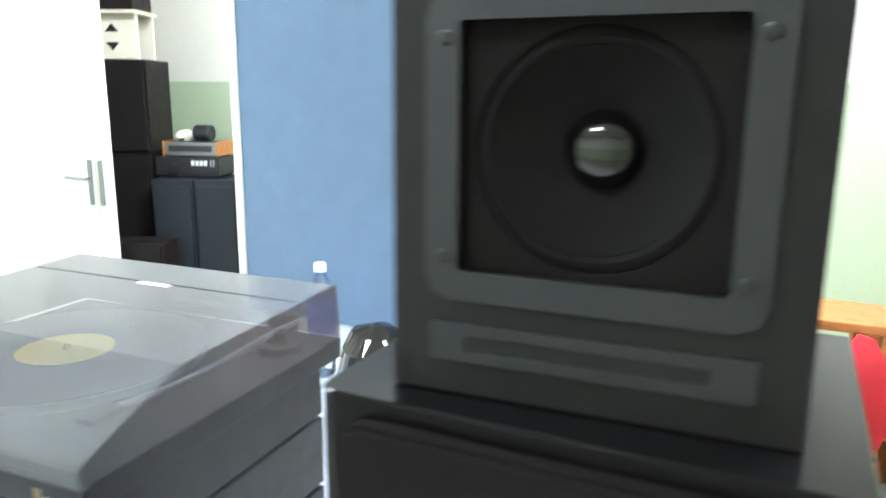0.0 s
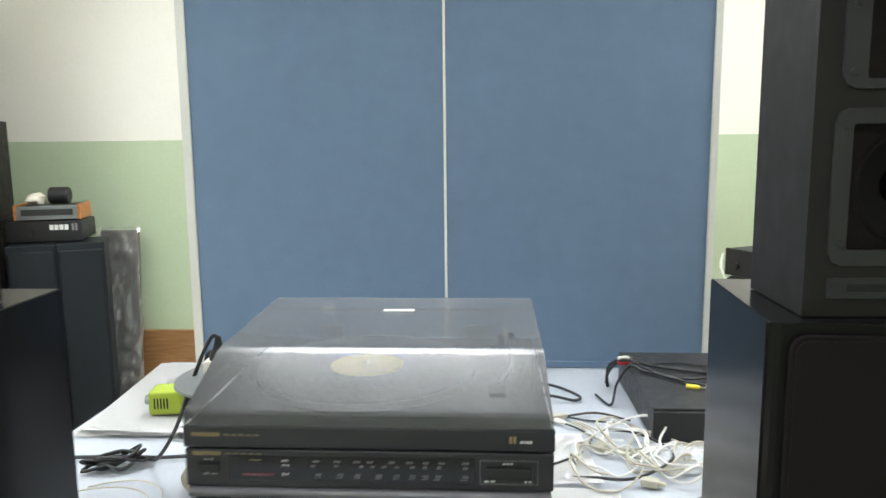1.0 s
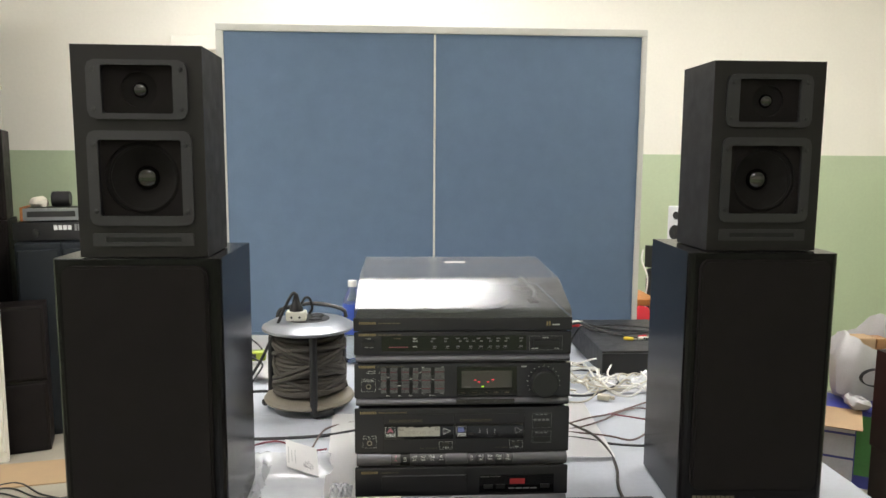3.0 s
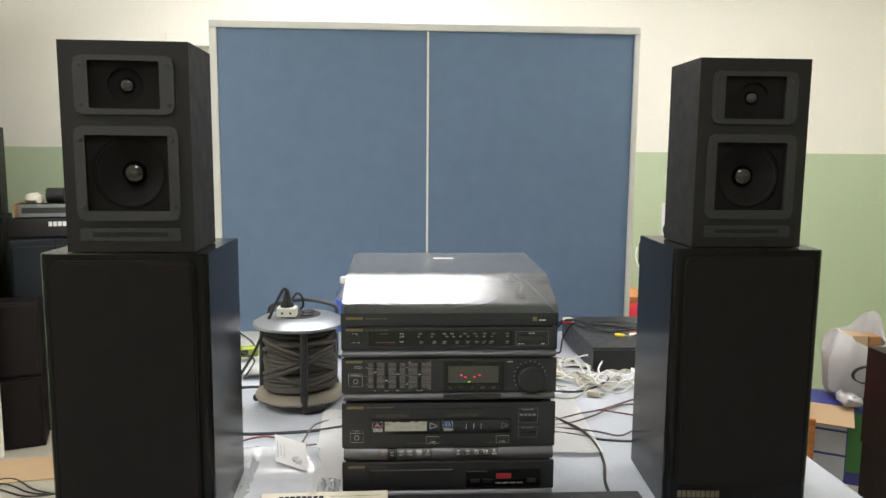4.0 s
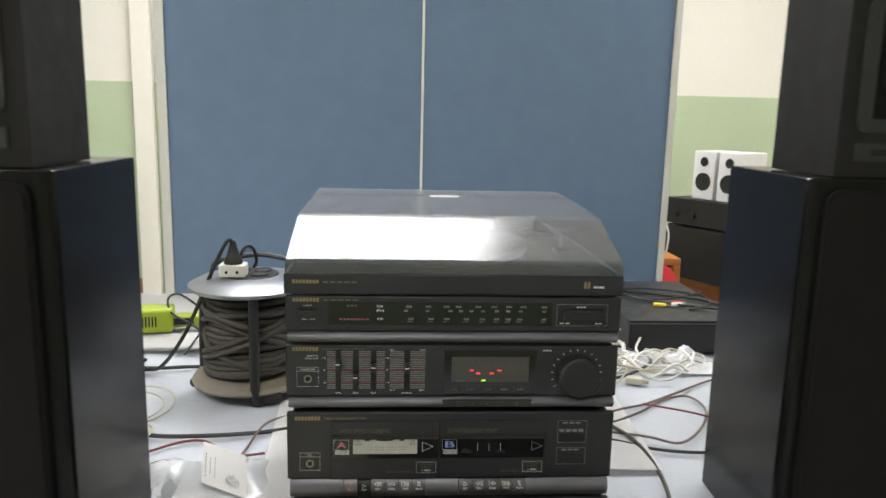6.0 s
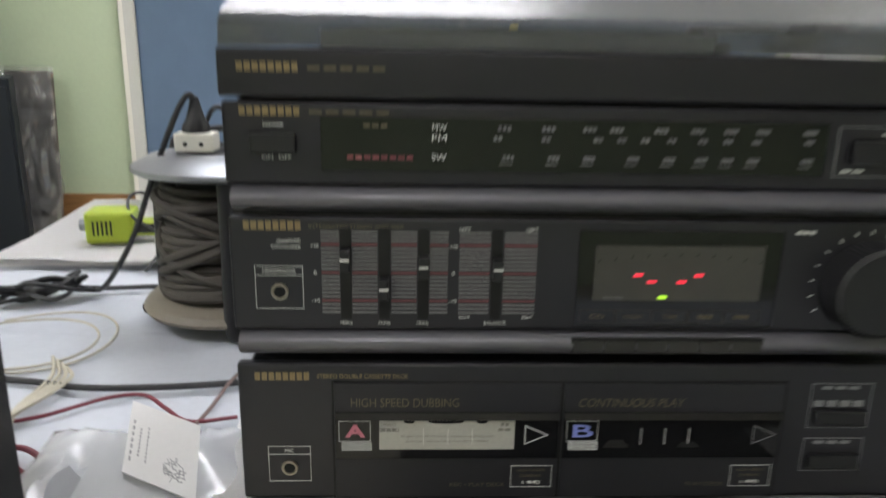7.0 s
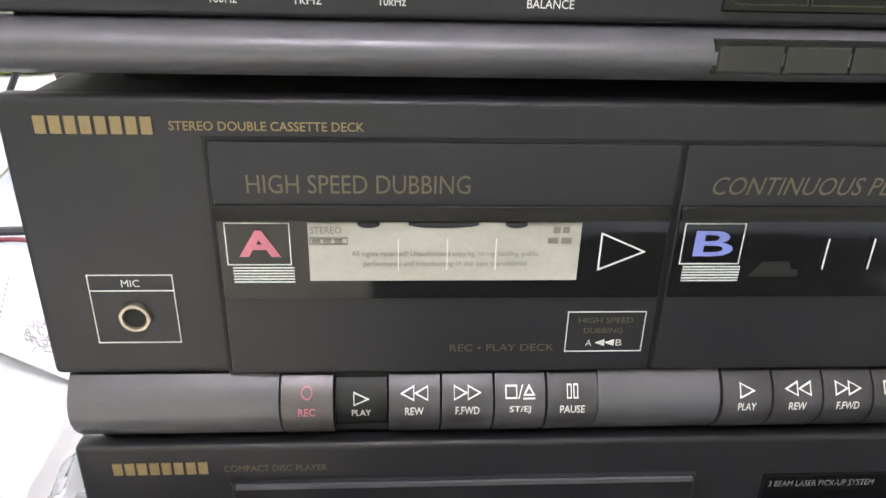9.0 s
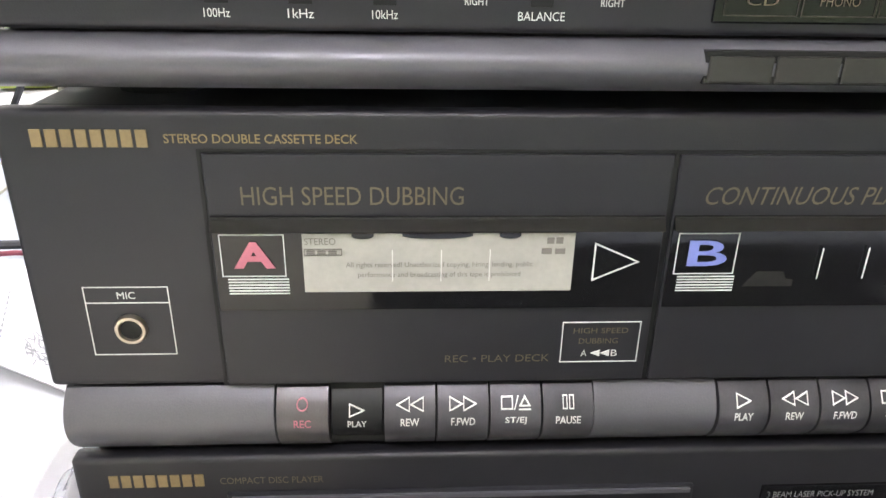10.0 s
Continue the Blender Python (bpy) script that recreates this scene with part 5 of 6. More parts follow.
# wrapped bundles standing behind the stereo
def bundle(name, m, prof, squash, rough, material, label):
    bm = lathe(prof, 28)
    for v in bm.verts:
        v.co.y *= squash
        v.co += rough * noise.noise_vector(v.co * 16) + 0.4 * rough * noise.noise_vector(v.co * 45)
        v.co.z = max(v.co.z, 0.0)
    ob = part(name, bm, material)
    ob.matrix_basis = m
    return tagged(ob, label, "bundle")


bundle("plastic_bundle", pose(-0.020, 0.905, ZS, 0, 0, 20), [(0.0, 0.0), (0.060, 0.004), (0.072, 0.05), (0.078, 0.12), (0.074, 0.18), (0.050, 0.215), (0.020, 0.232), (0, 0.235)], 0.8, 0.014, M_DOME, "shiny black plastic bundle standing behind the stereo")
bundle("grey_bundle", pose(0.108, 0.690, ZS), [(0.0, 0.0), (0.046, 0.004), (0.052, 0.05), (0.048, 0.09), (0.034, 0.125), (0.014, 0.142), (0, 0.145)], 0.9, 0.008, M_SMOKE, "grey plastic bundle standing behind the stereo")

# cables to the right of the stack
cable([(-0.06, 1.19), (0.052, 1.212), (0.13, 1.20), (0.194, 1.205, 0.004), (0.235, 1.27), (0.284, 1.318), (0.34, 1.29), (0.393, 1.212), (0.375, 1.180), (0.328, 1.190, 0.006), (0.25, 1.225, 0.006), (0.19, 1.235), (0.11, 1.165), (0.02, 1.15)], 0.0042, M_RUBBER, "black cable loop behind the stereo")
cable([(0.208, 0.982, 0.004), (0.165, 0.965), (0.11, 0.945, 0.004), (0.05, 0.93)], 0.0022, M_REELCABLE, "thin grey lead with a yellow plug")
cable([(0.16, 0.955), (0.22, 0.925, 0.008), (0.275, 0.865, 0.008), (0.262, 0.80, 0.008), (0.20, 0.755, 0.008), (0.12, 0.74, 0.008)], 0.0026, M_RUBBER, "thin black lead across the leaflet")
cable([(0.322, 1.015, 0.004), (0.36, 0.985), (0.385, 0.93), (0.37, 0.87), (0.33, 0.80, 0.008), (0.24, 0.735, 0.008), (0.14, 0.71)], 0.0024, M_REELCABLE, "grey lead looping over the leaflet")
cable([(0.30, 1.055, 0.004), (0.34, 1.06), (0.40, 1.035), (0.46, 1.03)], 0.0026, M_RUBBER, "short black lead with a red plug")
for k in range(3):
    cable([(0.345 + 0.012 * k, 1.02, 0.004), (0.375 + 0.014 * k, 0.95, 0.010), (0.385 + 0.016 * k, 0.88, 0.012 * k), (0.42 + 0.01 * k, 0.82, 0.006)], 0.0023, M_CREAMCABLE, "cream lead trailing to the tangle")
cable([(0.22, 0.40), (0.30, 0.47), (0.386, 0.52, 0.003), (0.46, 0.56), (0.56, 0.63), (0.66, 0.70), (0.76, 0.75)], 0.0026, M_BROWNCABLE, "thin brown loudspeaker cable")
cable([(0.20, 0.46), (0.32, 0.45), (0.42, 0.50, 0.004), (0.50, 0.58), (0.565, 0.60), (0.575, 0.53), (0.53, 0.44), (0.46, 0.37), (0.40, 0.39, 0.004), (0.30, 0.43), (0.20, 0.44)], 0.0026, M_BROWNCABLE, "thin brown loudspeaker cable lying in a loop")
cable([(0.22, 0.41), (0.33, 0.385), (0.40, 0.345), (0.47, 0.33), (0.54, 0.335), (0.66, 0.36)], 0.0030, M_RUBBER, "thin dark cable crossing the table")
cable([(0.26, 0.62), (0.32, 0.50), (0.365, 0.39, 0.006), (0.38, 0.30), (0.37, 0.20), (0.345, 0.10), (0.34, 0.0), (0.35, -0.02)], 0.0034, M_REELCABLE, "twisted grey cable running towards the front")
cable([(0.45, 0.55, 0.004), (0.54, 0.50, 0.004), (0.60, 0.46), (0.70, 0.45)], 0.0022, M_REDCABLE, "thin red lead lying on the table")
rng = random.Random(23)
for k in range(7):
    cx, cy = 0.46 + 0.02 * k * (1 if k % 2 else -0.6), 0.92 - 0.03 * k
    a0 = rng.random() * 6
    pts = []
    for i in range(16):
        a = a0 + i * 0.62
        pts.append((cx + (0.055 + 0.03 * rng.random()) * math.cos(a), cy + (0.075 + 0.03 * rng.random()) * math.sin(a), 0.003 + 0.05 * rng.random() * abs(math.sin(a * 0.5 + k))))
    cable(pts, 0.0024 + 0.0006 * (k % 2), M_WHITECABLE if k % 3 else M_CREAMCABLE, "tangled white and cream cable heap", per=6, name="cable_tangle")
for k in range(3):
    cx, cy = 0.62 - 0.06 * k, 0.80 - 0.02 * k
    pts = [(cx + 0.06 * math.cos(i * 0.8 + k) * (0.7 + 0.5 * rng.random()), cy + 0.05 * math.sin(i * 0.8 + k) * (0.7 + 0.5 * rng.random()), 0.003 + 0.03 * rng.random()) for i in range(14)]
    cable(pts, 0.0024, M_WHITECABLE if k % 2 else M_CREAMCABLE, "tangled white cable heap behind the speaker", per=6, name="cable_tangle")
cable([(0.30, 0.71), (0.36, 0.70, 0.006), (0.44, 0.69, 0.01), (0.52, 0.74, 0.02), (0.55, 0.82, 0.015), (0.50, 0.93, 0.01), (0.42, 0.98)], 0.0034, M_RUBBER, "black cable lying through the cream tangle")
cable([(0.24, 1.02), (0.33, 1.06), (0.42, 1.08, 0.004), (0.50, 1.04)], 0.0030, M_REELCABLE, "grey cable behind the tangle")
for x, y, rz in ((0.315, 1.045, 30), (0.475, 0.685, -20), (0.40, 0.86, 60)):
    c = thing("cable_connector", pose(x, y, ZS, 0, 0, rz), "cream plastic plug lying among the cables", "plug", "cream connectors")
    part("shell", box(-0.020, 0.016, -0.011, 0.011, 0.0, 0.016, 0.003), M_CREAMCABLE, c)
    part("boot", box(0.0162, 0.030, -0.006, 0.006, 0.003, 0.013, 0.003), M_CREAMCABLE, c)
bag = bmesh.new()
g = []
for j in range(n + 1):
    row = []
    for i in range(n + 1):
        u, v = i / n, j / n
        e = min(u, 1 - u, v, 1 - v)
        row.append(bag.verts.new((0.50 + 0.22 * u, 0.74 + 0.15 * v, ZS + 0.003 + min(1.0, e * 4) * (0.014 + 0.03 * abs(noise.noise((u * 5, v * 4, 19))) + 0.01 * abs(noise.noise((u * 14, v * 14, 9)))))))
    g.append(row)
for j in range(n):
    for i in range(n):
        bag.faces.new((g[j][i], g[j][i + 1], g[j + 1][i + 1], g[j + 1][i]))
tagged(part("plastic_bag", bag, M_BAG), "crumpled clear bag under the white cables", "plastic bag")

# ---- behind, to the left ----
cup = thing("open_door", pose(-2.655, 2.414, 0), "tall white double door leaf standing open, with metal handles", "door")
part("backing", box(-0.60, 0.62, -0.2715, -0.245, 0.0, 2.45, 0.004), M_DOORWHITE, cup)
for x0, x1, hx in ((-0.60, 0.558, 0.527), (0.562, 0.62, 0.592)):
    dr = part("door_leaf", box(x0 + 0.002, x1 - 0.002, -0.293, -0.272, 0.06, 2.43, 0.003), M_DOORWHITE, cup)
    part("handle_plate", box(hx - 0.014, hx + 0.014, -0.300, -0.2932, 0.945, 1.155, 0.003), M_SILVER, dr, "metal handle plate")
    if hx < 0.55:
        part("lever", tube([(hx, -0.300, 1.07), (hx, -0.335, 1.07), (hx - 0.11, -0.338, 1.072)], 0.008, 8), M_SILVER, dr, "metal lever handle", smooth=True)


def stacked_speaker(m, h, label):
    t = thing("stacked_speaker", m, label, "loudspeaker", "stacked speakers")
    part("cabinet", box(-0.17, 0.17, 0.0, 0.30, 0.0, h, 0.004), M_DARKBROWN, t)
    part("grille", box(-0.158, 0.158, -0.014, -0.0005, 0.012, h - 0.012, 0.006), M_CLOTH, t)
    part("badge", box(-0.148, -0.118, -0.0165, -0.0142, h - 0.052, h - 0.040), M_GREY, t, "small silver badge")
    return t


z = 0.0
for h in (0.160, 0.490, 0.492, 0.468):
    stacked_speaker(pose(-2.335 + 0.006 * math.sin(z * 9), 2.50, z, 0, 0, 20 + 1.5 * math.sin(z * 7)), h, "dark brown loudspeaker in a tall stack")
    z += h + 0.002
for z0, h in ((0.0, 0.365), (0.367, 0.380)):
    t = thing("stacked_speaker", pose(-2.060, 2.245, z0, 0, 0, 20), "dark brown loudspeaker on the floor before the tall stack", "loudspeaker", "stacked speakers")
    part("cabinet", box(-0.17, 0.17, 0.0, 0.17, 0.0, h, 0.004), M_DARKBROWN, t)
    part("grille", box(-0.158, 0.158, -0.014, -0.0005, 0.012, h - 0.012, 0.006), M_CLOTH, t)
    part("badge", box(-0.148, -0.118, -0.0165, -0.0142, h - 0.052, h - 0.040), M_GREY, t, "small silver badge")
tb = thing("wooden_box", pose(-2.315, 2.49, z, 0, 0, 20), "pale cream display panel with two dark triangles, leaning before the stack", "panel")
part("panel", box(-0.125, 0.125, 0.005, 0.030, 0.0, 0.215, 0.002), M_CREAM, tb)
for zz, s in ((0.150, 1), (0.060, -1)):
    part("triangle", outline(((-0.035, zz - s * 0.020), (0.035, zz - s * 0.020), (0.0, zz + s * 0.020)), 0.0025, 0.0048), M_DIMGREY, tb)
part("shelf", box(-0.14, 0.14, -0.03, 0.22, 0.2152, 0.232, 0.003), M_CREAM, tb)
part("back_support", box(-0.13, 0.13, 0.18, 0.20, 0.0, 0.2148, 0.002), M_CREAM, tb)
ob = thing("carton", pose(-2.375, 2.59, z + 0.2325, 0, 0, 20), "brown carton lying on top of the speaker stack", "carton")
part("carton_body", box(-0.14, 0.13, -0.10, 0.12, 0.0, 0.10, 0.004), M_DARKBROWN, ob)
part("carton_top", box(-0.10, 0.06, -0.08, 0.08, 0.1005, 0.16, 0.004), M_CARD, ob)


def column_speaker(m):
    t = thing("column_speaker", m, "blue-black floor-standing loudspeaker column", "loudspeaker", "column speakers")
    part("cabinet", box(-0.105, 0.105, 0.0, 0.26, 0.0, 1.03, 0.005), M_NAVY, t)
    part("grille", box(-0.095, 0.095, -0.014, -0.0005, 0.03, 1.00, 0.006), M_NAVY, t)
    return t


cs = column_speaker(pose(-2.003, 2.495, 0, 0, 0, 24))
copy_thing(cs, pose(-1.810, 2.582, 0, 0, 0, 24))
rc = thing("receiver", pose(-2.020, 2.70, 1.0325, 0, 0, 14), "black receiver with white markings, on the column speakers", "receiver")
part("case", box(-0.16, 0.17, -0.10, 0.14, 0.008, 0.100, 0.004), M_CASE, rc)
part("front_panel", box(-0.165, 0.175, -0.112, -0.1005, 0.004, 0.102, 0.003), M_BLACK, rc)
part("marking", bars(0.03, 0.12, 0.060, 0.085, -0.1122, 4, 0.2), M_WHITE, rc)
part("marking", bars(0.13, 0.16, 0.055, 0.090, -0.1122, 2, 0.3), M_GREY, rc)
part("knob", lathe([(0.022, 0.0), (0.021, 0.014), (0, 0.015)], 20, "Y", (-0.06, -0.112, 0.045)), M_BLACK, rc)
for x in (-0.13, 0.14):
    part("foot", box(x - 0.012, x + 0.012, -0.08, 0.10, 0.0, 0.0078), M_BLACK, rc)
st = thing("silver_receiver", pose(-2.020, 2.70, 1.135, 0, 0, 16), "silver-fronted radio with wooden cheeks on the black receiver", "receiver")
part("case", box(-0.12, 0.15, -0.08, 0.12, 0.008, 0.070, 0.003), M_CASE, st)
part("front_panel", box(-0.12, 0.15, -0.092, -0.0805, 0.006, 0.072, 0.002), M_SILVER, st, "silver front")
part("dial", box(-0.10, 0.13, -0.0945, -0.0922, 0.026, 0.056), M_CASE, st)
for x in (-0.134, 0.1502):
    part("wooden_cheek", box(x, x + 0.0135, -0.092, 0.12, 0.004, 0.078, 0.003), M_ORANGE, st)
for x in (-0.10, 0.12):
    part("foot", box(x - 0.01, x + 0.01, -0.06, 0.10, 0.0, 0.0078), M_BLACK, st)
cm = thing("small_motor", pose(-2.020, 2.70, 1.2078, 0, 0, 12), "small dark round device and pale bundle on the radio", "device")
part("drum", lathe([(0.038, -0.045), (0.042, -0.04), (0.042, 0.04), (0.038, 0.045)], 20, "X", (0.055, 0.0, 0.043)), M_BLACK, cm, smooth=True)
bm = lathe([(0.0, 0.0), (0.035, 0.004), (0.048, 0.022), (0.040, 0.042), (0.018, 0.052), (0, 0.054)], 18, at=(-0.055, 0.0, 0.0))
for v in bm.verts:
    v.co += 0.010 * noise.noise_vector(v.co * 30)
    v.co.z = max(v.co.z, 0.001)
part("bundle", bm, M_CREAM, cm, "pale crumpled bundle", smooth=True)

# wrapped board leaning on the wall
wb = thing("wrapped_panel", pose(-1.80, 2.88, 0.0, -5, 0, 0), "brown board wrapped in shiny clear film, leaning on the wall", "panel")
part("board", box(-0.115, 0.085, 0.0, 0.03, 0.004, 1.05, 0.003), M_GREENPLASTIC, wb)
b = bmesh.new()
g = []
for j in range(41):
    row = []
    for i in range(13):
        u, v = i / 12, j / 40
        row.append(b.verts.new((-0.125 + 0.225 * u + 0.030 * noise.noise((3.1, v * 9, 7)) * u, -0.006 - 0.030 * abs(noise.noise((u * 4, v * 11, 2))) - 0.014 * abs(noise.noise((u * 11, v * 34, 5))), 0.004 + 1.065 * v)))
    g.append(row)
for j in range(40):
    for i in range(12):
        b.faces.new((g[j][i], g[j][i + 1], g[j + 1][i + 1], g[j + 1][i]))
part("film", b, M_WRAP, wb, "crinkled clear film")
ws = part("trim", box(-2.2, -1.385, WALL_Y - 0.032, WALL_Y - 0.0035, 0.0, 0.475, 0.003), M_BROWNW)
tagged(ws, "brown wooden panelling along the foot of the wall", "wall panelling", kind="structure")
cb = thing("cardboard_sheet", pose(-1.75, 2.05, 0.0, 0, 0, 12), "flat brown cardboard lying on the floor", "cardboard")
part("sheet", box(-0.30, 0.35, -0.16, 0.12, 0.0, 0.006, 0.001), M_CARD, cb)
for k in range(3):
    tagged(part("floor_cable", tube([(-2.1, 1.75 - 0.05 * k, 0.006), (-1.9, 1.80 + 0.05 * k, 0.006), (-1.70, 1.72 + 0.03 * k, 0.006), (-1.5, 1.78 - 0.04 * k, 0.006)], 0.004, 6), M_RUBBER, smooth=True), "black cable lying on the floor", "cable")

# ---- behind, to the right ----
desk = thing("desk", pose(1.35, 2.25, 0.0, 0, 0, -63), "orange-brown wooden desk beside the wall", "desk")
part("desk_top", box(-0.48, 0.30, -0.12, 0.42, 0.665, 0.695, 0.004), M_ORANGE, desk)
for x in (-0.46, 0.26):
    part("desk_side", box(x, x + 0.022, -0.10, 0.40, 0.0, 0.6645, 0.002), M_ORANGE, desk)
part("desk_back", box(-0.435, 0.255, 0.36, 0.38, 0.05, 0.6645, 0.002), M_ORANGE, desk)
part("desk_front", box(-0.435, 0.255, -0.09, -0.07, 0.30, 0.6645, 0.002), M_ORANGE, desk)
bb = thing("black_box", pose(1.215, 2.09, 0.6955, 0, 0, -63), "large black equipment case standing on the orange desk", "equipment case")
part("case", box(-0.205, 0.225, 0.012, 0.33, 0.006, 0.236, 0.008), M_CASE, bb)
part("front_panel", box(-0.200, 0.220, 0.0, 0.0115, 0.010, 0.230, 0.004), M_BLACK, bb)
for x in (-0.17, 0.19):
    part("foot", box(x - 0.012, x + 0.012, 0.04, 0.30, 0.0, 0.0058), M_BLACK, bb)
ba = thing("black_amplifier", pose(1.215, 2.085, 0.933, 0, 0, -63), "black amplifier standing on the equipment case", "amplifier")
part("case", box(-0.213, 0.213, 0.012, 0.31, 0.008, 0.115, 0.003), M_CASE, ba)
part("front_panel", box(-0.215, 0.215, 0.0, 0.0115, 0.006, 0.117, 0.003), M_BLACK, ba)
for x in (-0.15, -0.06, 0.14):
    part("knob", lathe([(0.014, 0.0), (0.013, 0.012), (0, 0.013)], 16, "Y", (x, 0.0, 0.05)), M_BLACK, ba)
for x in (-0.18, 0.18):
    part("foot", box(x - 0.012, x + 0.012, 0.03, 0.28, 0.0, 0.0078), M_BLACK, ba)


def desk_speaker(m):
    t = thing("desk_speaker", m, "small white desktop loudspeaker with black drivers, on the amplifier", "loudspeaker", "white desktop speakers")
    part("cabinet", box(-0.054, 0.054, 0.0, 0.165, 0.0, 0.205, 0.006), M_WHITEPL, t)
    part("tweeter", lathe([(0.020, 0.0), (0.020, 0.002), (0.010, 0.001), (0, 0.003)], 20, "Y", (0, -0.0002, 0.160)), M_BLACK, t)
    part("woofer", lathe([(0.038, 0.0), (0.038, 0.003), (0.030, 0.001), (0.012, 0.001), (0, 0.004)], 28, "Y", (0, -0.0002, 0.075)), M_BLACK, t)
    return t


ds = desk_speaker(pose(1.285, 2.045, 1.0505, 0, 0, -62))
copy_thing(ds, pose(1.228, 2.160, 1.0505, 0, 0, -62))
tagged(part("white_cable", tube([(1.10, 2.25, 1.03), (1.085, 2.22, 0.98), (1.10, 2.17, 0.90), (1.09, 2.16, 0.80), (1.10, 2.17, 0.72)], 0.004, 8), M_WHITECABLE, smooth=True), "white cable hanging down from the amplifier", "cable")
tagged(part("black_cable", tube([(1.345, 1.90, 1.02), (1.37, 1.87, 0.96), (1.365, 1.88, 0.86), (1.34, 1.89, 0.75), (1.30, 1.93, 0.70)], 0.004, 8), M_RUBBER, smooth=True), "black cable hanging down beside the equipment case", "cable")
chair = thing("chair", pose(1.42, 1.60, 0.0, 0, 0, -8), "wooden chair with bright red upholstery", "chair")
part("seat", box(-0.15, 0.15, -0.20, 0.19, 0.40, 0.50, 0.03, 3), M_REDCLOTH, chair, "red padded seat", smooth=True)
part("backrest", box(-0.15, 0.15, 0.155, 0.225, 0.56, 0.96, 0.03, 3), M_REDCLOTH, chair, "red padded backrest", smooth=True)
for x in (-0.188, 0.153):
    part("back_post", box(x, x + 0.035, 0.165, 0.215, 0.0, 0.93, 0.006), M_ORANGE, chair)
    part("front_leg", box(x, x + 0.035, -0.20, -0.16, 0.0, 0.44, 0.006), M_ORANGE, chair)
part("seat_rail", box(-0.1525, 0.1525, -0.195, -0.172, 0.34, 0.398, 0.004), M_ORANGE, chair)
# small wooden stool with a red bag, seen beside the board
stool = thing("wooden_crate", pose(0.96, 2.02, 0.0, 0, 0, 0), "small orange wooden stand with a pale box on it", "stand")
part("stand_top", box(-0.11, 0.12, -0.06, 0.20, 0.80, 0.83, 0.004), M_ORANGE, stool)
for x in (-0.11, 0.09):
    for y in (-0.06, 0.17):
        part("stand_leg", box(x, x + 0.03, y, y + 0.03, 0.0, 0.7995, 0.003), M_ORANGE, stool)
part("post", box(-0.118, -0.112 + 0.022, -0.085, -0.062, 0.0, 0.955, 0.003), M_ORANGE, stool)
rb = thing("red_bag", pose(1.00, 1.93, 0.0), "crumpled red cloth bag hanging on the stand", "bag")
bm = lathe([(0.0, 0.45), (0.07, 0.47), (0.10, 0.56), (0.085, 0.68), (0.05, 0.76), (0.02, 0.80), (0, 0.80)], 20)
for v in bm.verts:
    v.co.y *= 0.35
    v.co += 0.02 * noise.noise_vector(v.co * 9)
part("bag_body", bm, M_REDCLOTH, rb, smooth=True)

# right side: cartons, carrier bag, dark speakers
pb = thing("printed_carton", pose(1.90, 1.74, 0.0, 0, 0, -30), "blue and white printed carton standing on the floor, flaps open", "carton")
part("box_body", box(-0.125, 0.145, 0.0, 0.24, 0.0, 0.36, 0.003), M_BOXBLUE, pb)
for i, (z0, z1) in enumerate(((0.012, 0.125), (0.137, 0.240), (0.252, 0.340))):
    part("printed_field", box(-0.118, 0.040, -0.003, -0.0002, z0, z1), M_BOXLIGHT, pb)
part("printed_strip", box(0.045, 0.135, -0.003, -0.0002, 0.06, 0.34), M_BOXGREEN, pb)
b = box(-0.125, 0.06, -0.16, 0.0, 0.0, 0.004)
b.transform(Matrix.Translation((0, 0.0, 0.3615)) @ Matrix.Rotation(radians(16), 4, "X"))
part("flap", b, M_CARD, pb, "open cardboard flap")
b = box(0.0, 0.10, 0.0, 0.22, 0.0, 0.004)
b.transform(Matrix.Translation((0.145, 0.0, 0.3615)) @ Matrix.Rotation(radians(32), 4, "Y"))
part("flap", b, M_CARD, pb, "open cardboard flap")
cbag = thing("carrier_bag", pose(2.06, 1.88, 0.366), "stuffed white carrier bag with a dark oval print, on the carton", "bag")
bm = lathe([(0.0, 0.0), (0.13, 0.008), (0.158, 0.05), (0.160, 0.20), (0.150, 0.27), (0.135, 0.305), (0.128, 0.312), (0.118, 0.300), (0.110, 0.24), (0, 0.22)], 36)
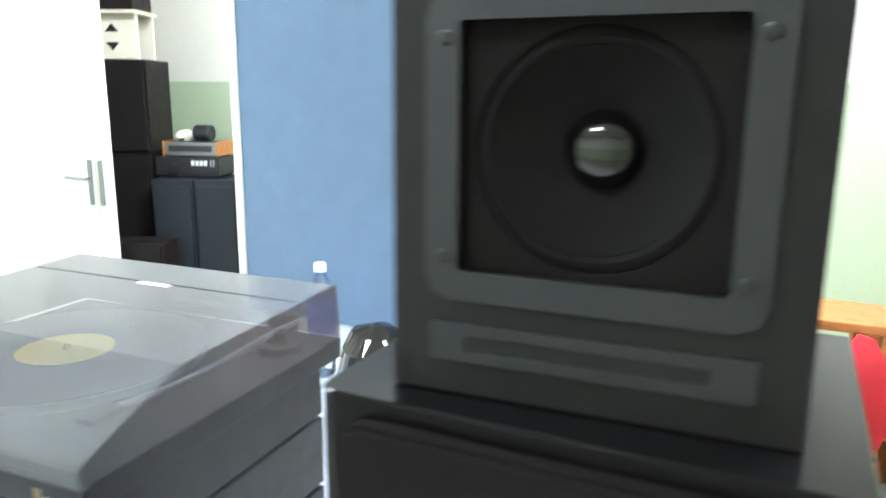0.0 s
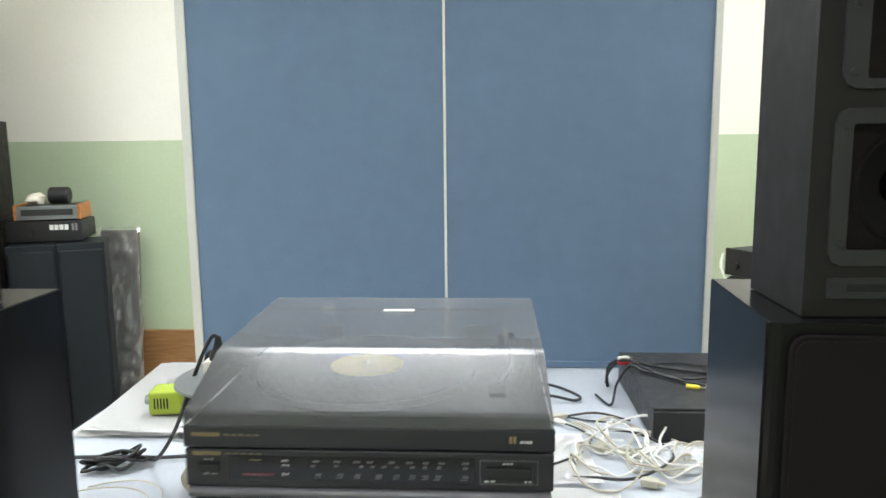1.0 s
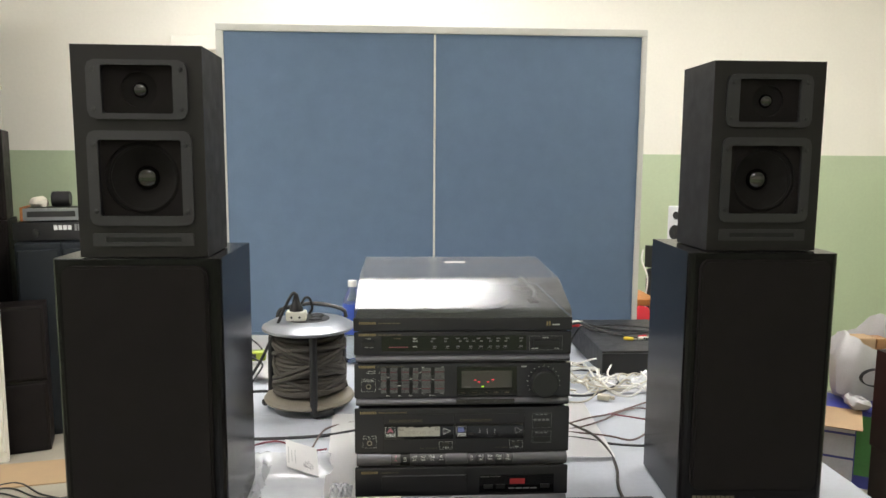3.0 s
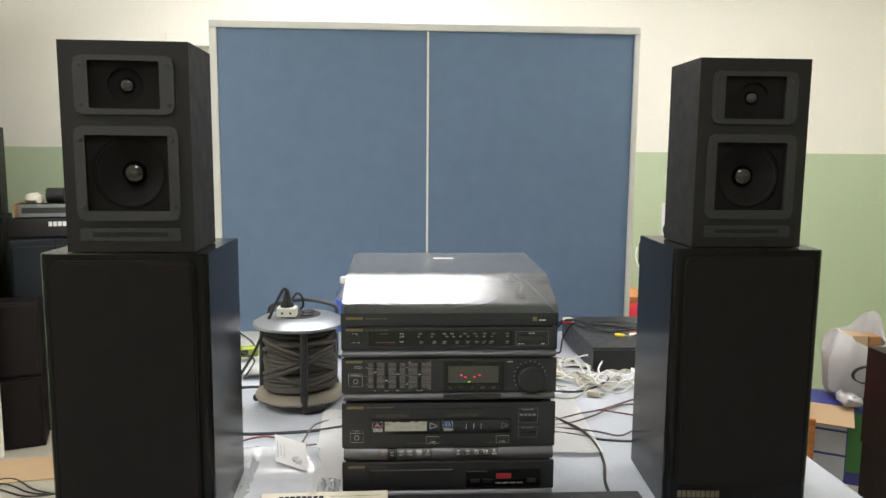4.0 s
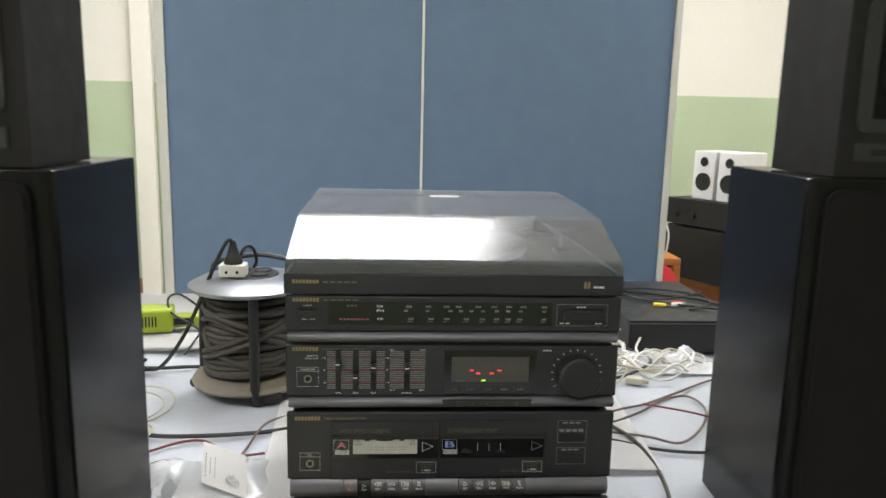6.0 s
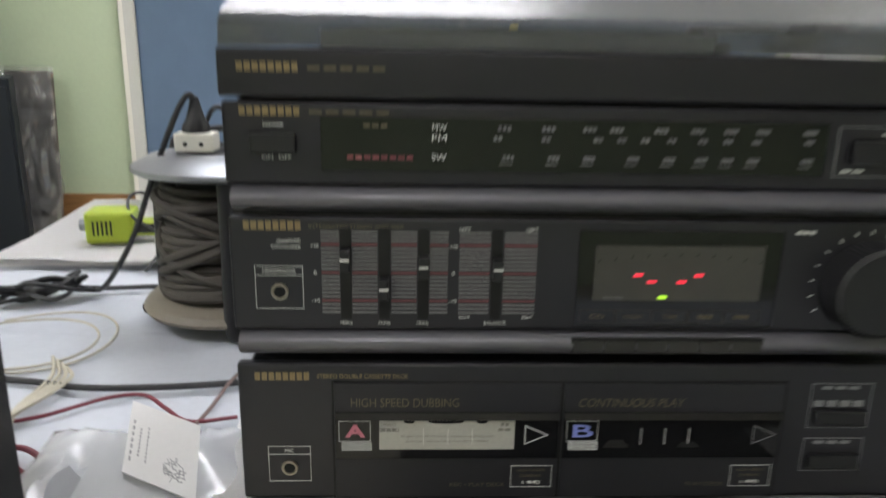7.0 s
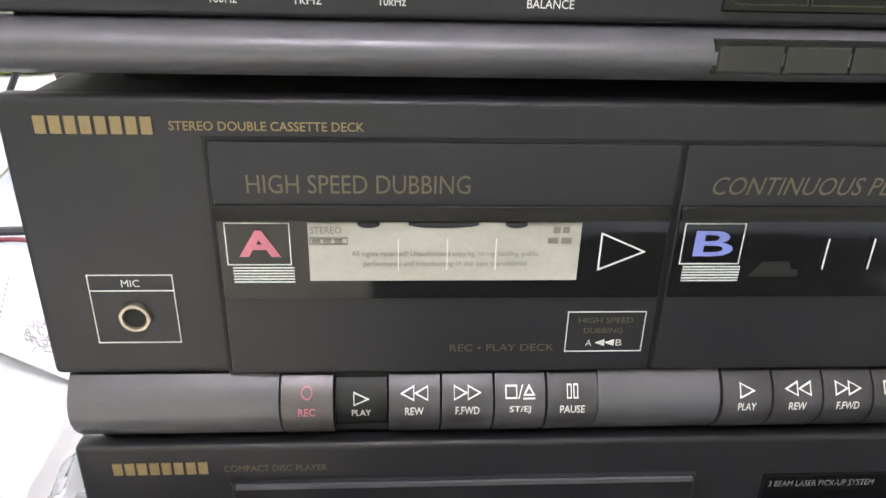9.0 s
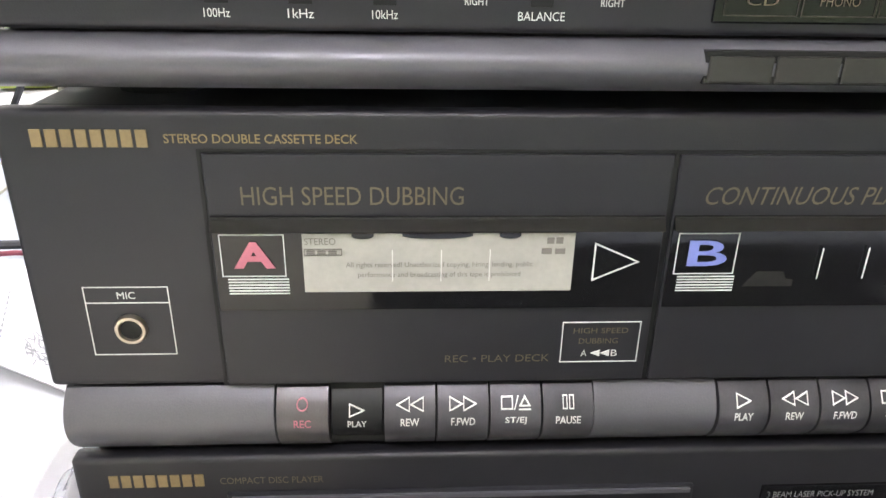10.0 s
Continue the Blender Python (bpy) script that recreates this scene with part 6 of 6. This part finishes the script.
for v in bm.verts:
    a = math.atan2(v.co.y, v.co.x)
    q = min(1.13, (abs(math.cos(a)) ** 4 + abs(math.sin(a)) ** 4) ** -0.25)
    v.co.x *= q * (1.0 - 0.35 * max(0.0, v.co.z - 0.1))
    v.co.y *= 0.62 * q
    if v.co.z > 0.15:
        v.co.z += 0.45 * v.co.y * (v.co.z - 0.15) / 0.15
    v.co.z += 0.035 * (v.co.z / 0.3) ** 3 * math.sin(2.0 * math.atan2(v.co.y, v.co.x) + 0.6)
    v.co += 0.026 * noise.noise_vector(v.co * 8) + 0.014 * noise.noise_vector(v.co * 24)
    v.co.z = max(v.co.z, 0.0)
part("bag_body", bm, M_BAGWHITE, cbag, smooth=True)
b = ring_plate([(0.075 * math.cos(radians(a)) - 0.03, 0.14 + 0.042 * math.sin(radians(a))) for a in range(0, 360, 15)],
               [(0.069 * math.cos(radians(a)) - 0.03, 0.14 + 0.037 * math.sin(radians(a))) for a in range(0, 360, 15)], -0.142, -0.125)
part("oval_print", b, M_BLACK, cbag)
part("fill", box(-0.088, 0.018, -0.045, 0.05, 0.20, 0.302, 0.006), M_CARD, cbag, "brown contents")
part("fill", box(0.026, 0.085, -0.04, 0.045, 0.20, 0.296, 0.006), M_BROWNW, cbag, "dark brown contents")
bm = lathe([(0.030, 0.0), (0.052, 0.012), (0.058, 0.035), (0.046, 0.052), (0.026, 0.046), (0.022, 0.02)], 24)
for v in bm.verts:
    v.co += 0.012 * noise.noise_vector(v.co * 26)
bm.transform(Matrix.Translation((-0.135, -0.155, 0.006)) @ Matrix.Rotation(radians(18), 4, "Y"))
part("torn_handle", bm, M_BAGWHITE, cbag, smooth=True)


def dark_speaker(m):
    t = thing("dark_speaker", m, "dark brown loudspeaker stacked at the side of the room", "loudspeaker", "dark side speakers")
    part("cabinet", box(0.0, 0.34, 0.0, 0.30, 0.0, 0.382, 0.004), M_DARKBROWN, t)
    part("grille", box(0.012, 0.328, -0.012, -0.0005, 0.012, 0.370, 0.006), M_CLOTH, t)
    return t


dk = dark_speaker(pose(1.71, 0.98, 0.0))
copy_thing(dk, pose(1.705, 0.985, 0.3825))
